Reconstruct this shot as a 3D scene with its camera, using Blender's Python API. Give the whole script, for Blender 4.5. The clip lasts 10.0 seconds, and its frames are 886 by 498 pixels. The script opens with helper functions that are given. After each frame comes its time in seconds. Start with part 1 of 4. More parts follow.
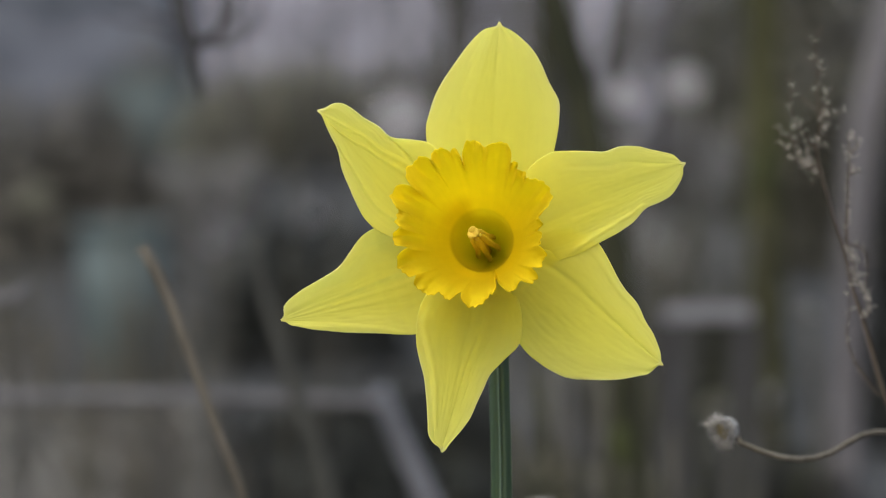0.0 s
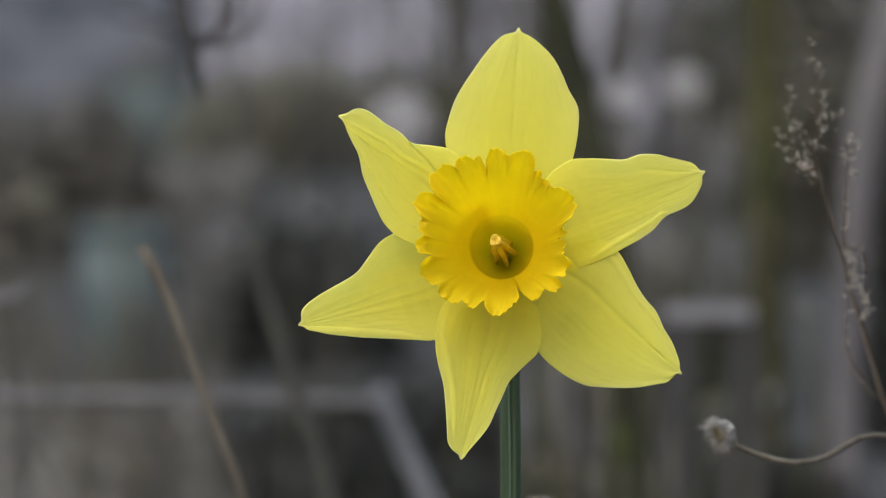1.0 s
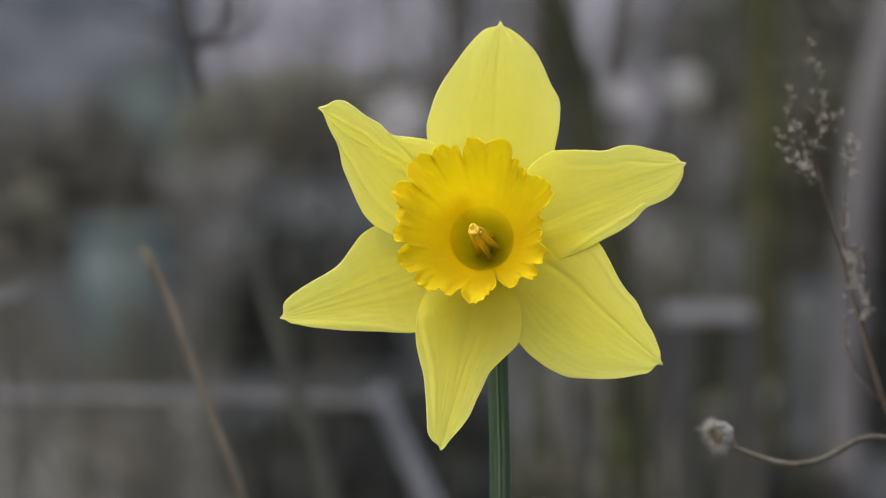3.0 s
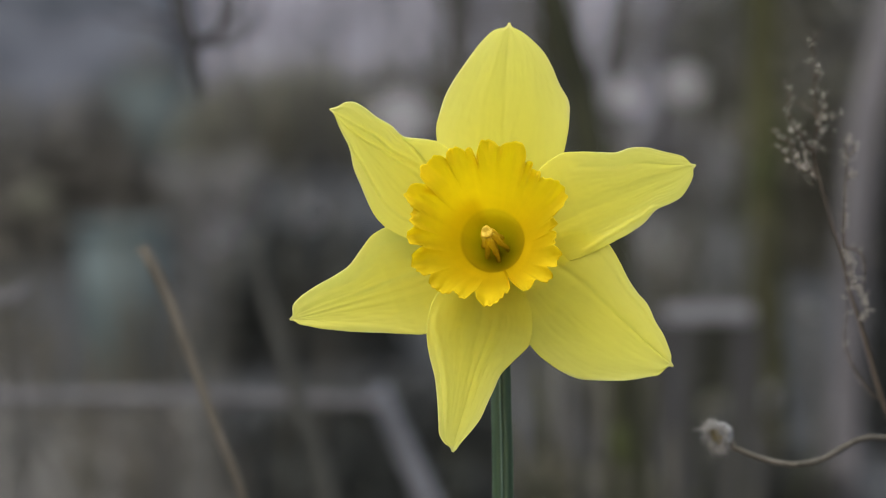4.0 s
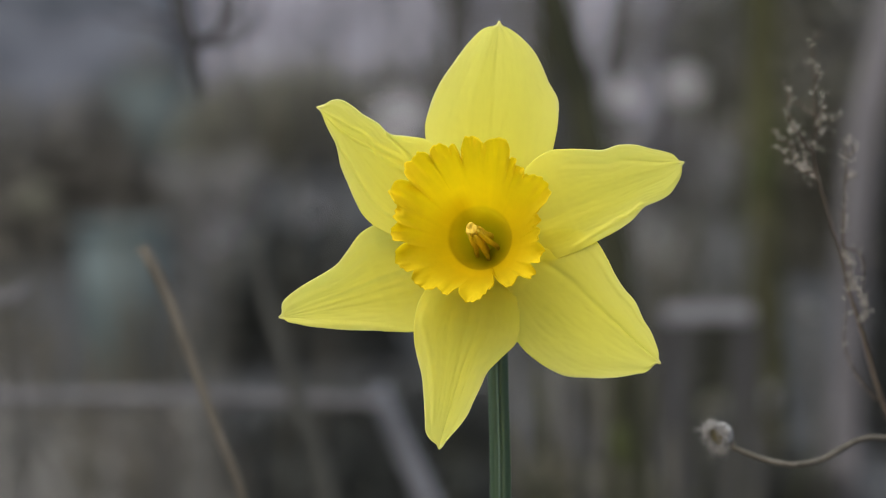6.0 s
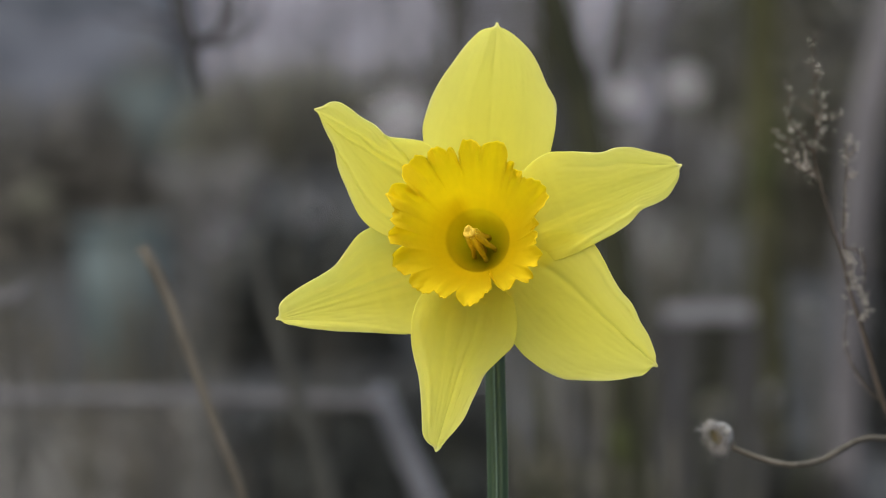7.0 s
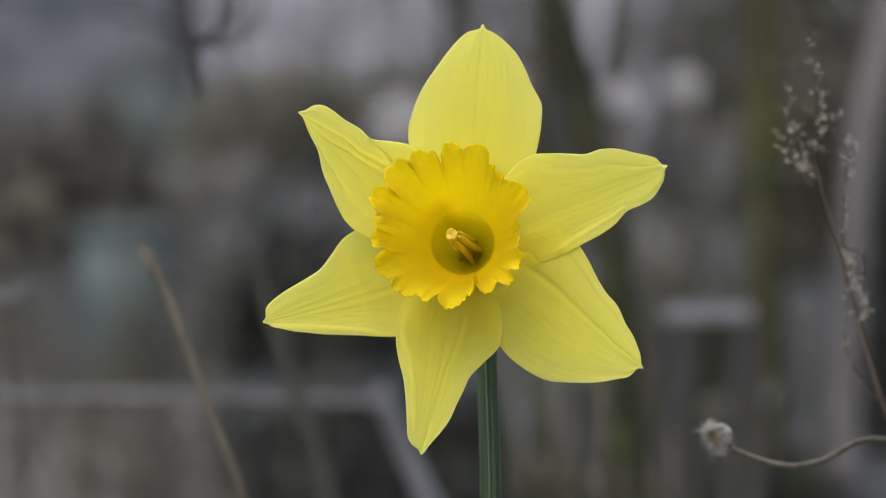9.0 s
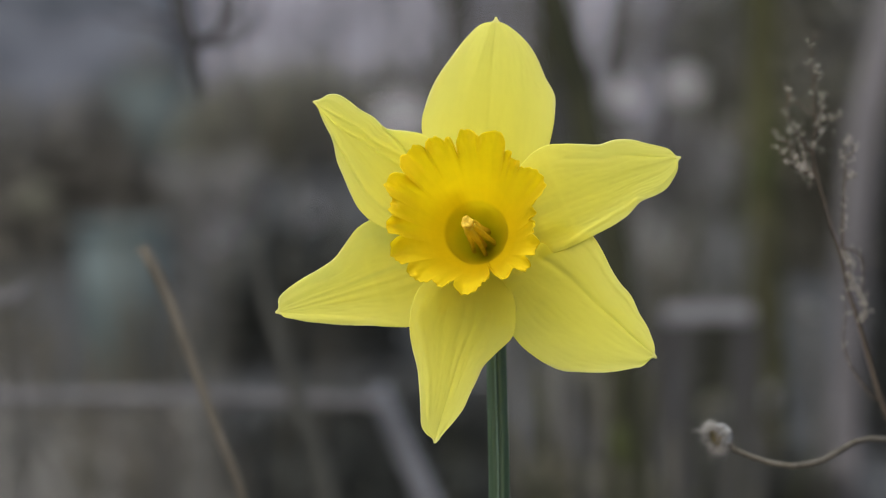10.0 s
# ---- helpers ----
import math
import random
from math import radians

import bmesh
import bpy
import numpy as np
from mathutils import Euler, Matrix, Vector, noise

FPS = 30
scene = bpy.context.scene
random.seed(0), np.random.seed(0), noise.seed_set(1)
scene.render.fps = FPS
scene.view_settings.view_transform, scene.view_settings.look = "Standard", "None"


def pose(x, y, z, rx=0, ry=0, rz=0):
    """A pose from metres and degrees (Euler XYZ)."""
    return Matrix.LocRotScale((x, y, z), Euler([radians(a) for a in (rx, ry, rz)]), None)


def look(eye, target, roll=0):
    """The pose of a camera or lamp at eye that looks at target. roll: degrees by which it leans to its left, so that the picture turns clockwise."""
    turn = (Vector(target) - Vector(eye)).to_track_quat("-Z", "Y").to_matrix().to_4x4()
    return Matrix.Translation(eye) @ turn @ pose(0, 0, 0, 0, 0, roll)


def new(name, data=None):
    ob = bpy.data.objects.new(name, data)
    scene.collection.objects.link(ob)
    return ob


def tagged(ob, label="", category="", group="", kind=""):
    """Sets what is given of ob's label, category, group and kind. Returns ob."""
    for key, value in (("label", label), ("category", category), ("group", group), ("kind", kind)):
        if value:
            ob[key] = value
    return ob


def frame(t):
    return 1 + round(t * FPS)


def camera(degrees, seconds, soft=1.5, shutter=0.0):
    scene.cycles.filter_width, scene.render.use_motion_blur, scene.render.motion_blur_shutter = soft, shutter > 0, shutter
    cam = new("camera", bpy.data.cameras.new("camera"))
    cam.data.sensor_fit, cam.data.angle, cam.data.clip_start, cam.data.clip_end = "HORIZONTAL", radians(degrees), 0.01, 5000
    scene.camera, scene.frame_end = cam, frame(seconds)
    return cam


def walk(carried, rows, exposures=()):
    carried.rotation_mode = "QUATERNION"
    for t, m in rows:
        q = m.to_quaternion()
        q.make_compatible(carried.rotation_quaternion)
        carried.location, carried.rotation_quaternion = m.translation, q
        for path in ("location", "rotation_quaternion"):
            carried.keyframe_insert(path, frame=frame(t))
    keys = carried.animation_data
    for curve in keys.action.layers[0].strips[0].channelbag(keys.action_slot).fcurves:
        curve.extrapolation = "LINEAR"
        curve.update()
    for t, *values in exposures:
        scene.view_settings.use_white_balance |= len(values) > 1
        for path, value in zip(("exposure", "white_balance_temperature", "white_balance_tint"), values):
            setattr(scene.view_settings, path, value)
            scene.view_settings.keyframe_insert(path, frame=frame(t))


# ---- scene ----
# A daffodil swaying in a winter garden, seen through a long lens that stands still.
EYE = (0.0, 0.0, 0.46)
cam = camera(10.0, 10.0, soft=0.95)
cam.data.dof.use_dof = True
cam.data.dof.focus_distance = 1.215
cam.data.dof.aperture_fstop = 18.0
walk(cam, [(0.0, pose(*EYE, 87.5, 0, 0)), (10.0, pose(*EYE, 87.5, 0, 0))], [(0.0, 0.59), (10.0, 0.59)])

# ---- overcast daylight ----
world = bpy.data.worlds.new("overcast_sky")
scene.world = world
world.use_nodes = True
wn = world.node_tree.nodes
wl = world.node_tree.links
sky = wn.new("ShaderNodeTexSky")
sky.sky_type = "NISHITA"
sky.sun_disc = False
sky.sun_elevation = radians(42)
sky.sun_rotation = radians(200)
sky.air_density = 1.0
sky.dust_density = 4.0
soft_sky = wn.new("ShaderNodeHueSaturation")
soft_sky.inputs["Saturation"].default_value = 0.75
wl.new(sky.outputs["Color"], soft_sky.inputs["Color"])
wl.new(soft_sky.outputs["Color"], wn["Background"].inputs["Color"])
wn["Background"].inputs["Strength"].default_value = 0.125
sun = new("sun", bpy.data.lights.new("sun", "SUN"))
sun.data.energy = 1.55
sun.data.angle = radians(38)
sun.data.color = (0.905, 0.985, 1.0)
sun.matrix_world = look((-1.2, 0.3, 5), (0, 0, 0))


# ---- materials ----
def ramp_node(nt, stops):
    node = nt.nodes.new("ShaderNodeValToRGB")
    els = node.color_ramp.elements
    while len(els) < len(stops):
        els.new(0.5)
    for el, (at, col) in zip(els, stops):
        el.position = at
        el.color = (*col, 1)
    return node


def surface(name, dark, light, scale=30.0, rough=0.8, bump=0.3, stretch=(1, 1, 1), fine=6.0, coord="Object", spec=0.3, vary=0.0):
    """Procedural surface: two scales of noise between two colours, with a fine relief."""
    m = bpy.data.materials.new(name)
    m.use_nodes = True
    nt = m.node_tree
    bsdf = nt.nodes["Principled BSDF"]
    tc = nt.nodes.new("ShaderNodeTexCoord")
    mp = nt.nodes.new("ShaderNodeMapping")
    mp.inputs["Scale"].default_value = stretch
    if coord == "World":
        nt.links.new(nt.nodes.new("ShaderNodeNewGeometry").outputs["Position"], mp.inputs["Vector"])
    else:
        nt.links.new(tc.outputs[coord], mp.inputs["Vector"])
    big = nt.nodes.new("ShaderNodeTexNoise")
    big.inputs["Scale"].default_value = scale
    big.inputs["Detail"].default_value = 5
    small = nt.nodes.new("ShaderNodeTexNoise")
    small.inputs["Scale"].default_value = scale * fine
    small.inputs["Detail"].default_value = 4
    for n in (big, small):
        nt.links.new(mp.outputs["Vector"], n.inputs["Vector"])
    mix = nt.nodes.new("ShaderNodeMath")
    mix.operation = "MULTIPLY_ADD"
    mix.inputs[1].default_value = 0.35
    nt.links.new(small.outputs["Fac"], mix.inputs[0])
    half = nt.nodes.new("ShaderNodeMath")
    half.operation = "MULTIPLY"
    half.inputs[1].default_value = 0.65
    nt.links.new(big.outputs["Fac"], half.inputs[0])
    nt.links.new(half.outputs[0], mix.inputs[2])
    ramp = ramp_node(nt, ((0.34, dark), (0.66, light)))
    nt.links.new(mix.outputs[0], ramp.inputs["Fac"])
    col = ramp.outputs["Color"]
    if vary:
        geo = nt.nodes.new("ShaderNodeNewGeometry")
        hsv = nt.nodes.new("ShaderNodeHueSaturation")
        rng = nt.nodes.new("ShaderNodeMapRange")
        rng.inputs["To Min"].default_value = 1 - vary
        rng.inputs["To Max"].default_value = 1 + vary
        nt.links.new(geo.outputs["Random Per Island"], rng.inputs["Value"])
        nt.links.new(rng.outputs["Result"], hsv.inputs["Value"])
        nt.links.new(col, hsv.inputs["Color"])
        col = hsv.outputs["Color"]
    nt.links.new(col, bsdf.inputs["Base Color"])
    bsdf.inputs["Roughness"].default_value = rough
    bsdf.inputs["Specular IOR Level"].default_value = spec
    bp = nt.nodes.new("ShaderNodeBump")
    bp.inputs["Strength"].default_value = bump
    bp.inputs["Distance"].default_value = 0.002
    nt.links.new(small.outputs["Fac"], bp.inputs["Height"])
    nt.links.new(bp.outputs["Normal"], bsdf.inputs["Normal"])
    return m


def petal_surface(name, stops, through_colour, vein=0.35, veins=26.0, share=0.42, mottle=0.10):
    """Thin living tissue: soft diffuse with light passing through, lengthwise veins by the blade's own UV (x across, y along)."""
    m = bpy.data.materials.new(name)
    m.use_nodes = True
    nt = m.node_tree
    bsdf = nt.nodes["Principled BSDF"]
    out = nt.nodes["Material Output"]
    tc = nt.nodes.new("ShaderNodeTexCoord")
    sep = nt.nodes.new("ShaderNodeSeparateXYZ")
    nt.links.new(tc.outputs["UV"], sep.inputs[0])
    ramp = ramp_node(nt, stops)
    nt.links.new(sep.outputs["Y"], ramp.inputs["Fac"])
    mp = nt.nodes.new("ShaderNodeMapping")
    mp.inputs["Scale"].default_value = (veins, 1.6, 1)
    nt.links.new(tc.outputs["UV"], mp.inputs["Vector"])
    ven = nt.nodes.new("ShaderNodeTexNoise")
    ven.inputs["Scale"].default_value = 1.0
    ven.inputs["Detail"].default_value = 3
    nt.links.new(mp.outputs["Vector"], ven.inputs["Vector"])
    mot = nt.nodes.new("ShaderNodeTexNoise")
    mot.inputs["Scale"].default_value = 330
    mot.inputs["Detail"].default_value = 4
    nt.links.new(tc.outputs["Object"], mot.inputs["Vector"])
    # Margin is a little paler by nature; extra paleness paints a bright edge halo.
    edge = nt.nodes.new("ShaderNodeUVMap")
    edge.uv_map = "Margin"
    esep = nt.nodes.new("ShaderNodeSeparateXYZ")
    nt.links.new(edge.outputs["UV"], esep.inputs[0])
    erng = nt.nodes.new("ShaderNodeMapRange")
    erng.inputs["From Min"].default_value, erng.inputs["From Max"].default_value = 0.945, 0.985
    erng.inputs["To Max"].default_value = 0.65
    nt.links.new(esep.outputs["X"], erng.inputs["Value"])
    emix = nt.nodes.new("ShaderNodeMixRGB")
    emix.inputs["Color2"].default_value = (0.93, 0.92, 0.62, 1)
    nt.links.new(erng.outputs["Result"], emix.inputs["Fac"])
    # the tissue thins and pales away from the midrib
    prng = nt.nodes.new("ShaderNodeMapRange")
    prng.inputs["From Min"].default_value, prng.inputs["From Max"].default_value = 0.30, 0.95
    prng.inputs["To Max"].default_value = 0.55
    nt.links.new(esep.outputs["X"], prng.inputs["Value"])
    pmix = nt.nodes.new("ShaderNodeMixRGB")
    pmix.inputs["Color2"].default_value = (0.91, 0.90, 0.30, 1)
    nt.links.new(prng.outputs["Result"], pmix.inputs["Fac"])
    nt.links.new(ramp.outputs["Color"], pmix.inputs["Color1"])
    nt.links.new(pmix.outputs["Color"], emix.inputs["Color1"])
    hsv = nt.nodes.new("ShaderNodeHueSaturation")
    val = nt.nodes.new("ShaderNodeMapRange")
    val.inputs["From Min"].default_value, val.inputs["From Max"].default_value = 0.3, 0.7
    val.inputs["To Min"].default_value, val.inputs["To Max"].default_value = 1 - mottle, 1 + mottle * 0.6
    addn = nt.nodes.new("ShaderNodeMath")
    addn.operation = "MULTIPLY_ADD"
    addn.inputs[1].default_value = 0.5
    halfn = nt.nodes.new("ShaderNodeMath")
    halfn.operation = "MULTIPLY"
    halfn.inputs[1].default_value = 0.5
    nt.links.new(mot.outputs["Fac"], halfn.inputs[0])
    nt.links.new(ven.outputs["Fac"], addn.inputs[0])
    nt.links.new(halfn.outputs[0], addn.inputs[2])
    nt.links.new(addn.outputs[0], val.inputs["Value"])
    nt.links.new(val.outputs["Result"], hsv.inputs["Value"])
    nt.links.new(emix.outputs["Color"], hsv.inputs["Color"])
    nt.links.new(hsv.outputs["Color"], bsdf.inputs["Base Color"])
    bsdf.inputs["Roughness"].default_value = 0.55
    bsdf.inputs["Specular IOR Level"].default_value = 0.25
    bp = nt.nodes.new("ShaderNodeBump")
    bp.inputs["Strength"].default_value = vein
    bp.inputs["Distance"].default_value = 0.0006
    nt.links.new(addn.outputs[0], bp.inputs["Height"])
    nt.links.new(bp.outputs["Normal"], bsdf.inputs["Normal"])
    tr = nt.nodes.new("ShaderNodeBsdfTranslucent")
    tr.inputs["Color"].default_value = (*through_colour, 1)
    mixs = nt.nodes.new("ShaderNodeMixShader")
    mixs.inputs["Fac"].default_value = share
    nt.links.new(bsdf.outputs[0], mixs.inputs[1])
    nt.links.new(tr.outputs[0], mixs.inputs[2])
    nt.links.new(mixs.outputs[0], out.inputs["Surface"])
    return m


M_PETAL = petal_surface("petal_yellow", ((0.0, (0.85, 0.70, 0.03)), (0.28, (0.87, 0.78, 0.07)), (0.5, (0.87, 0.81, 0.10)), (0.8, (0.875, 0.845, 0.16)), (0.970, (0.88, 0.86, 0.22)), (0.982, (0.90, 0.89, 0.64))), (0.97, 0.955, 0.42), vein=0.30, veins=30.0, share=0.70, mottle=0.07)
# Green throat is pigment; near-black tube floor and darker lip step paint shade.
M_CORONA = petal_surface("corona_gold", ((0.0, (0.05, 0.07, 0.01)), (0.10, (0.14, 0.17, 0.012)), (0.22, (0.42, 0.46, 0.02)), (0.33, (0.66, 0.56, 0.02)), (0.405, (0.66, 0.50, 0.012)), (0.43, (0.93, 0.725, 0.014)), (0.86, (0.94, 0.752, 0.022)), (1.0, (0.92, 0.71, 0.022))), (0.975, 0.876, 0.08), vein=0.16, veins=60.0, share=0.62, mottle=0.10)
M_STIGMA = surface("stigma_wax", (0.62, 0.42, 0.035), (0.76, 0.54, 0.06), 400, 0.6, 0.2)
M_ANTHER = surface("anther_tan", (0.60, 0.45, 0.03), (0.76, 0.59, 0.05), 500, 0.8, 0.4)
M_TUBE = surface("floral_tube_green", (0.30, 0.36, 0.06), (0.45, 0.48, 0.08), 150, 0.6, 0.2)
M_STEM = surface("stem_green", (0.040, 0.074, 0.037), (0.083, 0.132, 0.073), 60, 0.38, 0.25, (1, 1, 0.06), 8, spec=0.4)
def bloom_on_edges(m, colour, lo, hi):
    """A pale waxy bloom along the convex edges of a surface."""
    nt = m.node_tree
    bsdf = nt.nodes["Principled BSDF"]
    base = bsdf.inputs["Base Color"].links[0].from_socket
    geo = nt.nodes.new("ShaderNodeNewGeometry")
    rng = nt.nodes.new("ShaderNodeMapRange")
    rng.inputs["From Min"].default_value, rng.inputs["From Max"].default_value = lo, hi
    nt.links.new(geo.outputs["Pointiness"], rng.inputs["Value"])
    mix = nt.nodes.new("ShaderNodeMixRGB")
    mix.inputs["Color2"].default_value = (*colour, 1)
    nt.links.new(rng.outputs["Result"], mix.inputs["Fac"])
    nt.links.new(base, mix.inputs["Color1"])
    nt.links.new(mix.outputs["Color"], bsdf.inputs["Base Color"])


bloom_on_edges(M_STEM, (0.20, 0.27, 0.21), 0.512, 0.57)
M_STRAW = surface("dry_straw", (0.068, 0.0605, 0.048), (0.146, 0.132, 0.108), 120, 0.85, 0.4, (1, 1, 0.15))
M_TWIG = surface("grey_brown_twig", (0.045, 0.035, 0.027), (0.105, 0.084, 0.064), 200, 0.85, 0.5, (1, 1, 0.2))
M_FLORET = surface("dry_floret_chaff", (0.185, 0.170, 0.145), (0.58, 0.545, 0.48), 500, 0.9, 0.4, vary=0.55)
M_FLUFF = surface("pale_bristles", (0.30, 0.285, 0.27), (0.50, 0.475, 0.45), 500, 0.9, 0.2, vary=0.2)
M_RECEPT = surface("tan_seed_disc", (0.20, 0.16, 0.08), (0.40, 0.33, 0.18), 900, 0.9, 0.8)
M_SOIL = surface("winter_soil", (0.014, 0.0142, 0.0145), (0.047, 0.047, 0.047), 1.6, 0.95, 0.8, fine=14)
M_LITTER = surface("leaf_litter", (0.025, 0.0245, 0.024), (0.124, 0.121, 0.117), 40, 0.9, 0.4, vary=0.95)
M_POLE = surface("pale_bark", (0.085, 0.082, 0.088), (0.175, 0.168, 0.178), 18, 0.85, 0.6, (1, 1, 0.3))
M_MOSS = surface("mossy_bark", (0.028, 0.029, 0.012), (0.068, 0.070, 0.030), 14, 0.9, 0.8, (1, 1, 0.4))
M_BARK = surface("dark_bark", (0.026, 0.0265, 0.0275), (0.075, 0.076, 0.077), 20, 0.9, 0.8, (1, 1, 0.3))
M_TEAL = surface("faded_teal_paint", (0.055, 0.076, 0.078), (0.105, 0.132, 0.134), 9, 0.7, 0.3, (1, 1, 0.4))
M_BLUE = surface("blue_grey_cladding", (0.030, 0.040, 0.053), (0.19, 0.21, 0.26), 3.0, 0.7, 0.3, (1, 1, 2.0), coord="World")
M_PALEWALL = surface("pale_lilac_boards", (0.17, 0.172, 0.20), (0.56, 0.565, 0.67), 3.2, 0.85, 0.4, (0.6, 1, 1.6), coord="World")
M_ROOF = surface("slate_roof", (0.06, 0.06, 0.065), (0.12, 0.12, 0.125), 6, 0.6, 0.4)
M_HEDGE = surface("hedge_leaf", (0.052, 0.050, 0.040), (0.165, 0.158, 0.122), 60, 0.8, 0.3, vary=0.85)
M_SHRUB = surface("dead_bracken", (0.068, 0.063, 0.055), (0.180, 0.170, 0.150), 60, 0.9, 0.3, vary=0.85)
M_GREYBRUSH = surface("grey_brushwood", (0.12, 0.117, 0.122), (0.33, 0.322, 0.335), 60, 0.9, 0.3, vary=0.8)
M_GREYSTEM = surface("blue_grey_dead_stem", (0.085, 0.088, 0.096), (0.20, 0.205, 0.22), 60, 0.9, 0.4, (1, 1, 0.2))
M_DARKLEAF = surface("near_black_leaf", (0.008, 0.010, 0.008), (0.027, 0.028, 0.024), 60, 0.85, 0.3, vary=0.85)
M_SLATELEAF = surface("slate_green_leaf", (0.014, 0.0165, 0.0145), (0.052, 0.055, 0.049), 60, 0.8, 0.3, vary=0.85)
M_CANE = surface("grey_cane", (0.038, 0.039, 0.034), (0.070, 0.071, 0.063), 120, 0.85, 0.4, (1, 1, 0.15))
M_DEAD = surface("dead_stem", (0.044, 0.042, 0.033), (0.122, 0.116, 0.090), 60, 0.9, 0.4, (1, 1, 0.2))
M_REED = surface("grey_reed", (0.102, 0.107, 0.124), (0.187, 0.194, 0.218), 60, 0.8, 0.3, (1, 1, 1))
M_PALEBOARD = surface("bleached_board", (0.17, 0.172, 0.19), (0.31, 0.314, 0.34), 25, 0.85, 0.5, (0.12, 1, 1), 6)
M_CANEPALE = surface("grey_cane_pale", (0.10, 0.098, 0.103), (0.17, 0.166, 0.175), 60, 0.85, 0.4)
M_THATCH = surface("dead_grass", (0.072, 0.067, 0.0595), (0.180, 0.169, 0.152), 60, 0.9, 0.3, vary=0.6)
M_TUSSOCK = surface("grey_dead_grass", (0.14, 0.138, 0.134), (0.33, 0.325, 0.315), 60, 0.9, 0.3, vary=0.6)
M_OLIVE = surface("olive_hedge_leaf", (0.09, 0.09, 0.07), (0.27, 0.265, 0.205), 60, 0.8, 0.3, vary=0.7)
M_BARKOLIVE = surface("olive_dark_bark", (0.014, 0.016, 0.008), (0.046, 0.049, 0.026), 14, 0.9, 0.8, (1, 1, 0.4))
M_MOSSGREEN = surface("green_moss", (0.025, 0.030, 0.010), (0.064, 0.076, 0.028), 120, 0.95, 0.9)
M_PAPER = surface("pale_spot_leaf", (0.48, 0.47, 0.49), (0.72, 0.71, 0.73), 60, 0.9, 0.3, vary=0.3)


# ---- helpers for building ----
def part(name, bm, material, parent=None, label="", smooth=True):
    me = bpy.data.meshes.new(name)
    bm.normal_update()
    bm.to_mesh(me)
    bm.free()
    me.materials.append(material)
    if smooth:
        me.shade_smooth()
    ob = new(name, me)
    if parent:
        ob.parent = parent
    return tagged(ob, label)


def thing(name, label, category, at=(0, 0, 0), group=""):
    ob = new(name)
    ob.empty_display_size = 0.05
    ob.location = at
    return tagged(ob, label, category, group)


def curve_at(stations, values, s):
    """Smooth interpolation (Catmull-Rom) of values at stations."""
    k = min(max(int(np.searchsorted(stations, s)) - 1, 0), len(stations) - 2)
    a, b = stations[k], stations[k + 1]
    u = min(max((s - a) / (b - a), 0), 1)
    p1, p2 = values[k], values[k + 1]
    t1 = (values[k + 1] - values[k - 1]) / (b - stations[k - 1]) if k else (p2 - p1) / (b - a)
    t2 = (values[k + 2] - values[k]) / (stations[k + 2] - a) if k + 2 < len(stations) else (p2 - p1) / (b - a)
    h = b - a
    return (2*u**3 - 3*u**2 + 1) * p1 + (u**3 - 2*u**2 + u) * h * t1 + (3*u**2 - 2*u**3) * p2 + (u**3 - u**2) * h * t2


def smooth_line(points, n):
    """n + 1 points on a smooth line through the given ones."""
    pts = [Vector(p) for p in points]
    st = [0.0]
    for a, b in zip(pts, pts[1:]):
        st.append(st[-1] + max((b - a).length, 1e-6))
    st = [v / st[-1] for v in st]
    return [Vector([curve_at(st, [p[c] for p in pts], i / n) for c in range(3)]) for i in range(n + 1)]


def add_tube(bm, points, radii, n=24, sides=8, knot=0.0, seed=0, section=None, ref=None):
    """A tapered tube along a smooth line, added to bm. radii: at even steps. section(angle): factor on the radius."""
    line = smooth_line(points, n)
    rst = [i / (len(radii) - 1) for i in range(len(radii))]
    rings = []
    ref = ref or Vector((0.37, 0.61, 0.13)) if ref or abs((line[-1] - line[0]).normalized().z) > 0.5 else Vector((0.1, 0.2, 1))
    for i, p in enumerate(line):
        t = (line[min(i + 1, n)] - line[max(i - 1, 0)]).normalized()
        a = t.cross(ref).normalized()
        b = t.cross(a)
        r = curve_at(rst, radii, i / n)
        ring = []
        for j in range(sides):
            an = 2 * math.pi * j / sides
            rr = r * (section(an, i / n) if section else 1)
            if knot:
                rr *= 1 + knot * noise.noise((p * 40 / (1 + 40 * r)) + Vector((math.cos(an), math.sin(an), seed * 3.1)))
            ring.append(bm.verts.new(p + (a * math.cos(an) + b * math.sin(an)) * rr))
        rings.append(ring)
    for r0, r1 in zip(rings, rings[1:]):
        for j in range(sides):
            bm.faces.new((r0[j], r0[(j + 1) % sides], r1[(j + 1) % sides], r1[j]))
    bm.faces.new(rings[0][::-1])
    bm.faces.new(rings[-1])


def add_box(bm, lo, hi, turn=None, soft=0.0):
    g = bmesh.ops.create_cube(bm, size=1)
    c = (Vector(lo) + Vector(hi)) / 2
    d = Vector(hi) - Vector(lo)
    m = Matrix.Translation(c) @ Matrix.Diagonal((*d, 1))
    if turn:
        m = turn @ m
    bmesh.ops.transform(bm, matrix=m, verts=g["verts"])
    if soft:
        bmesh.ops.bevel(bm, geom=list({e for v in g["verts"] for e in v.link_edges}), offset=soft, segments=2, affect="EDGES")


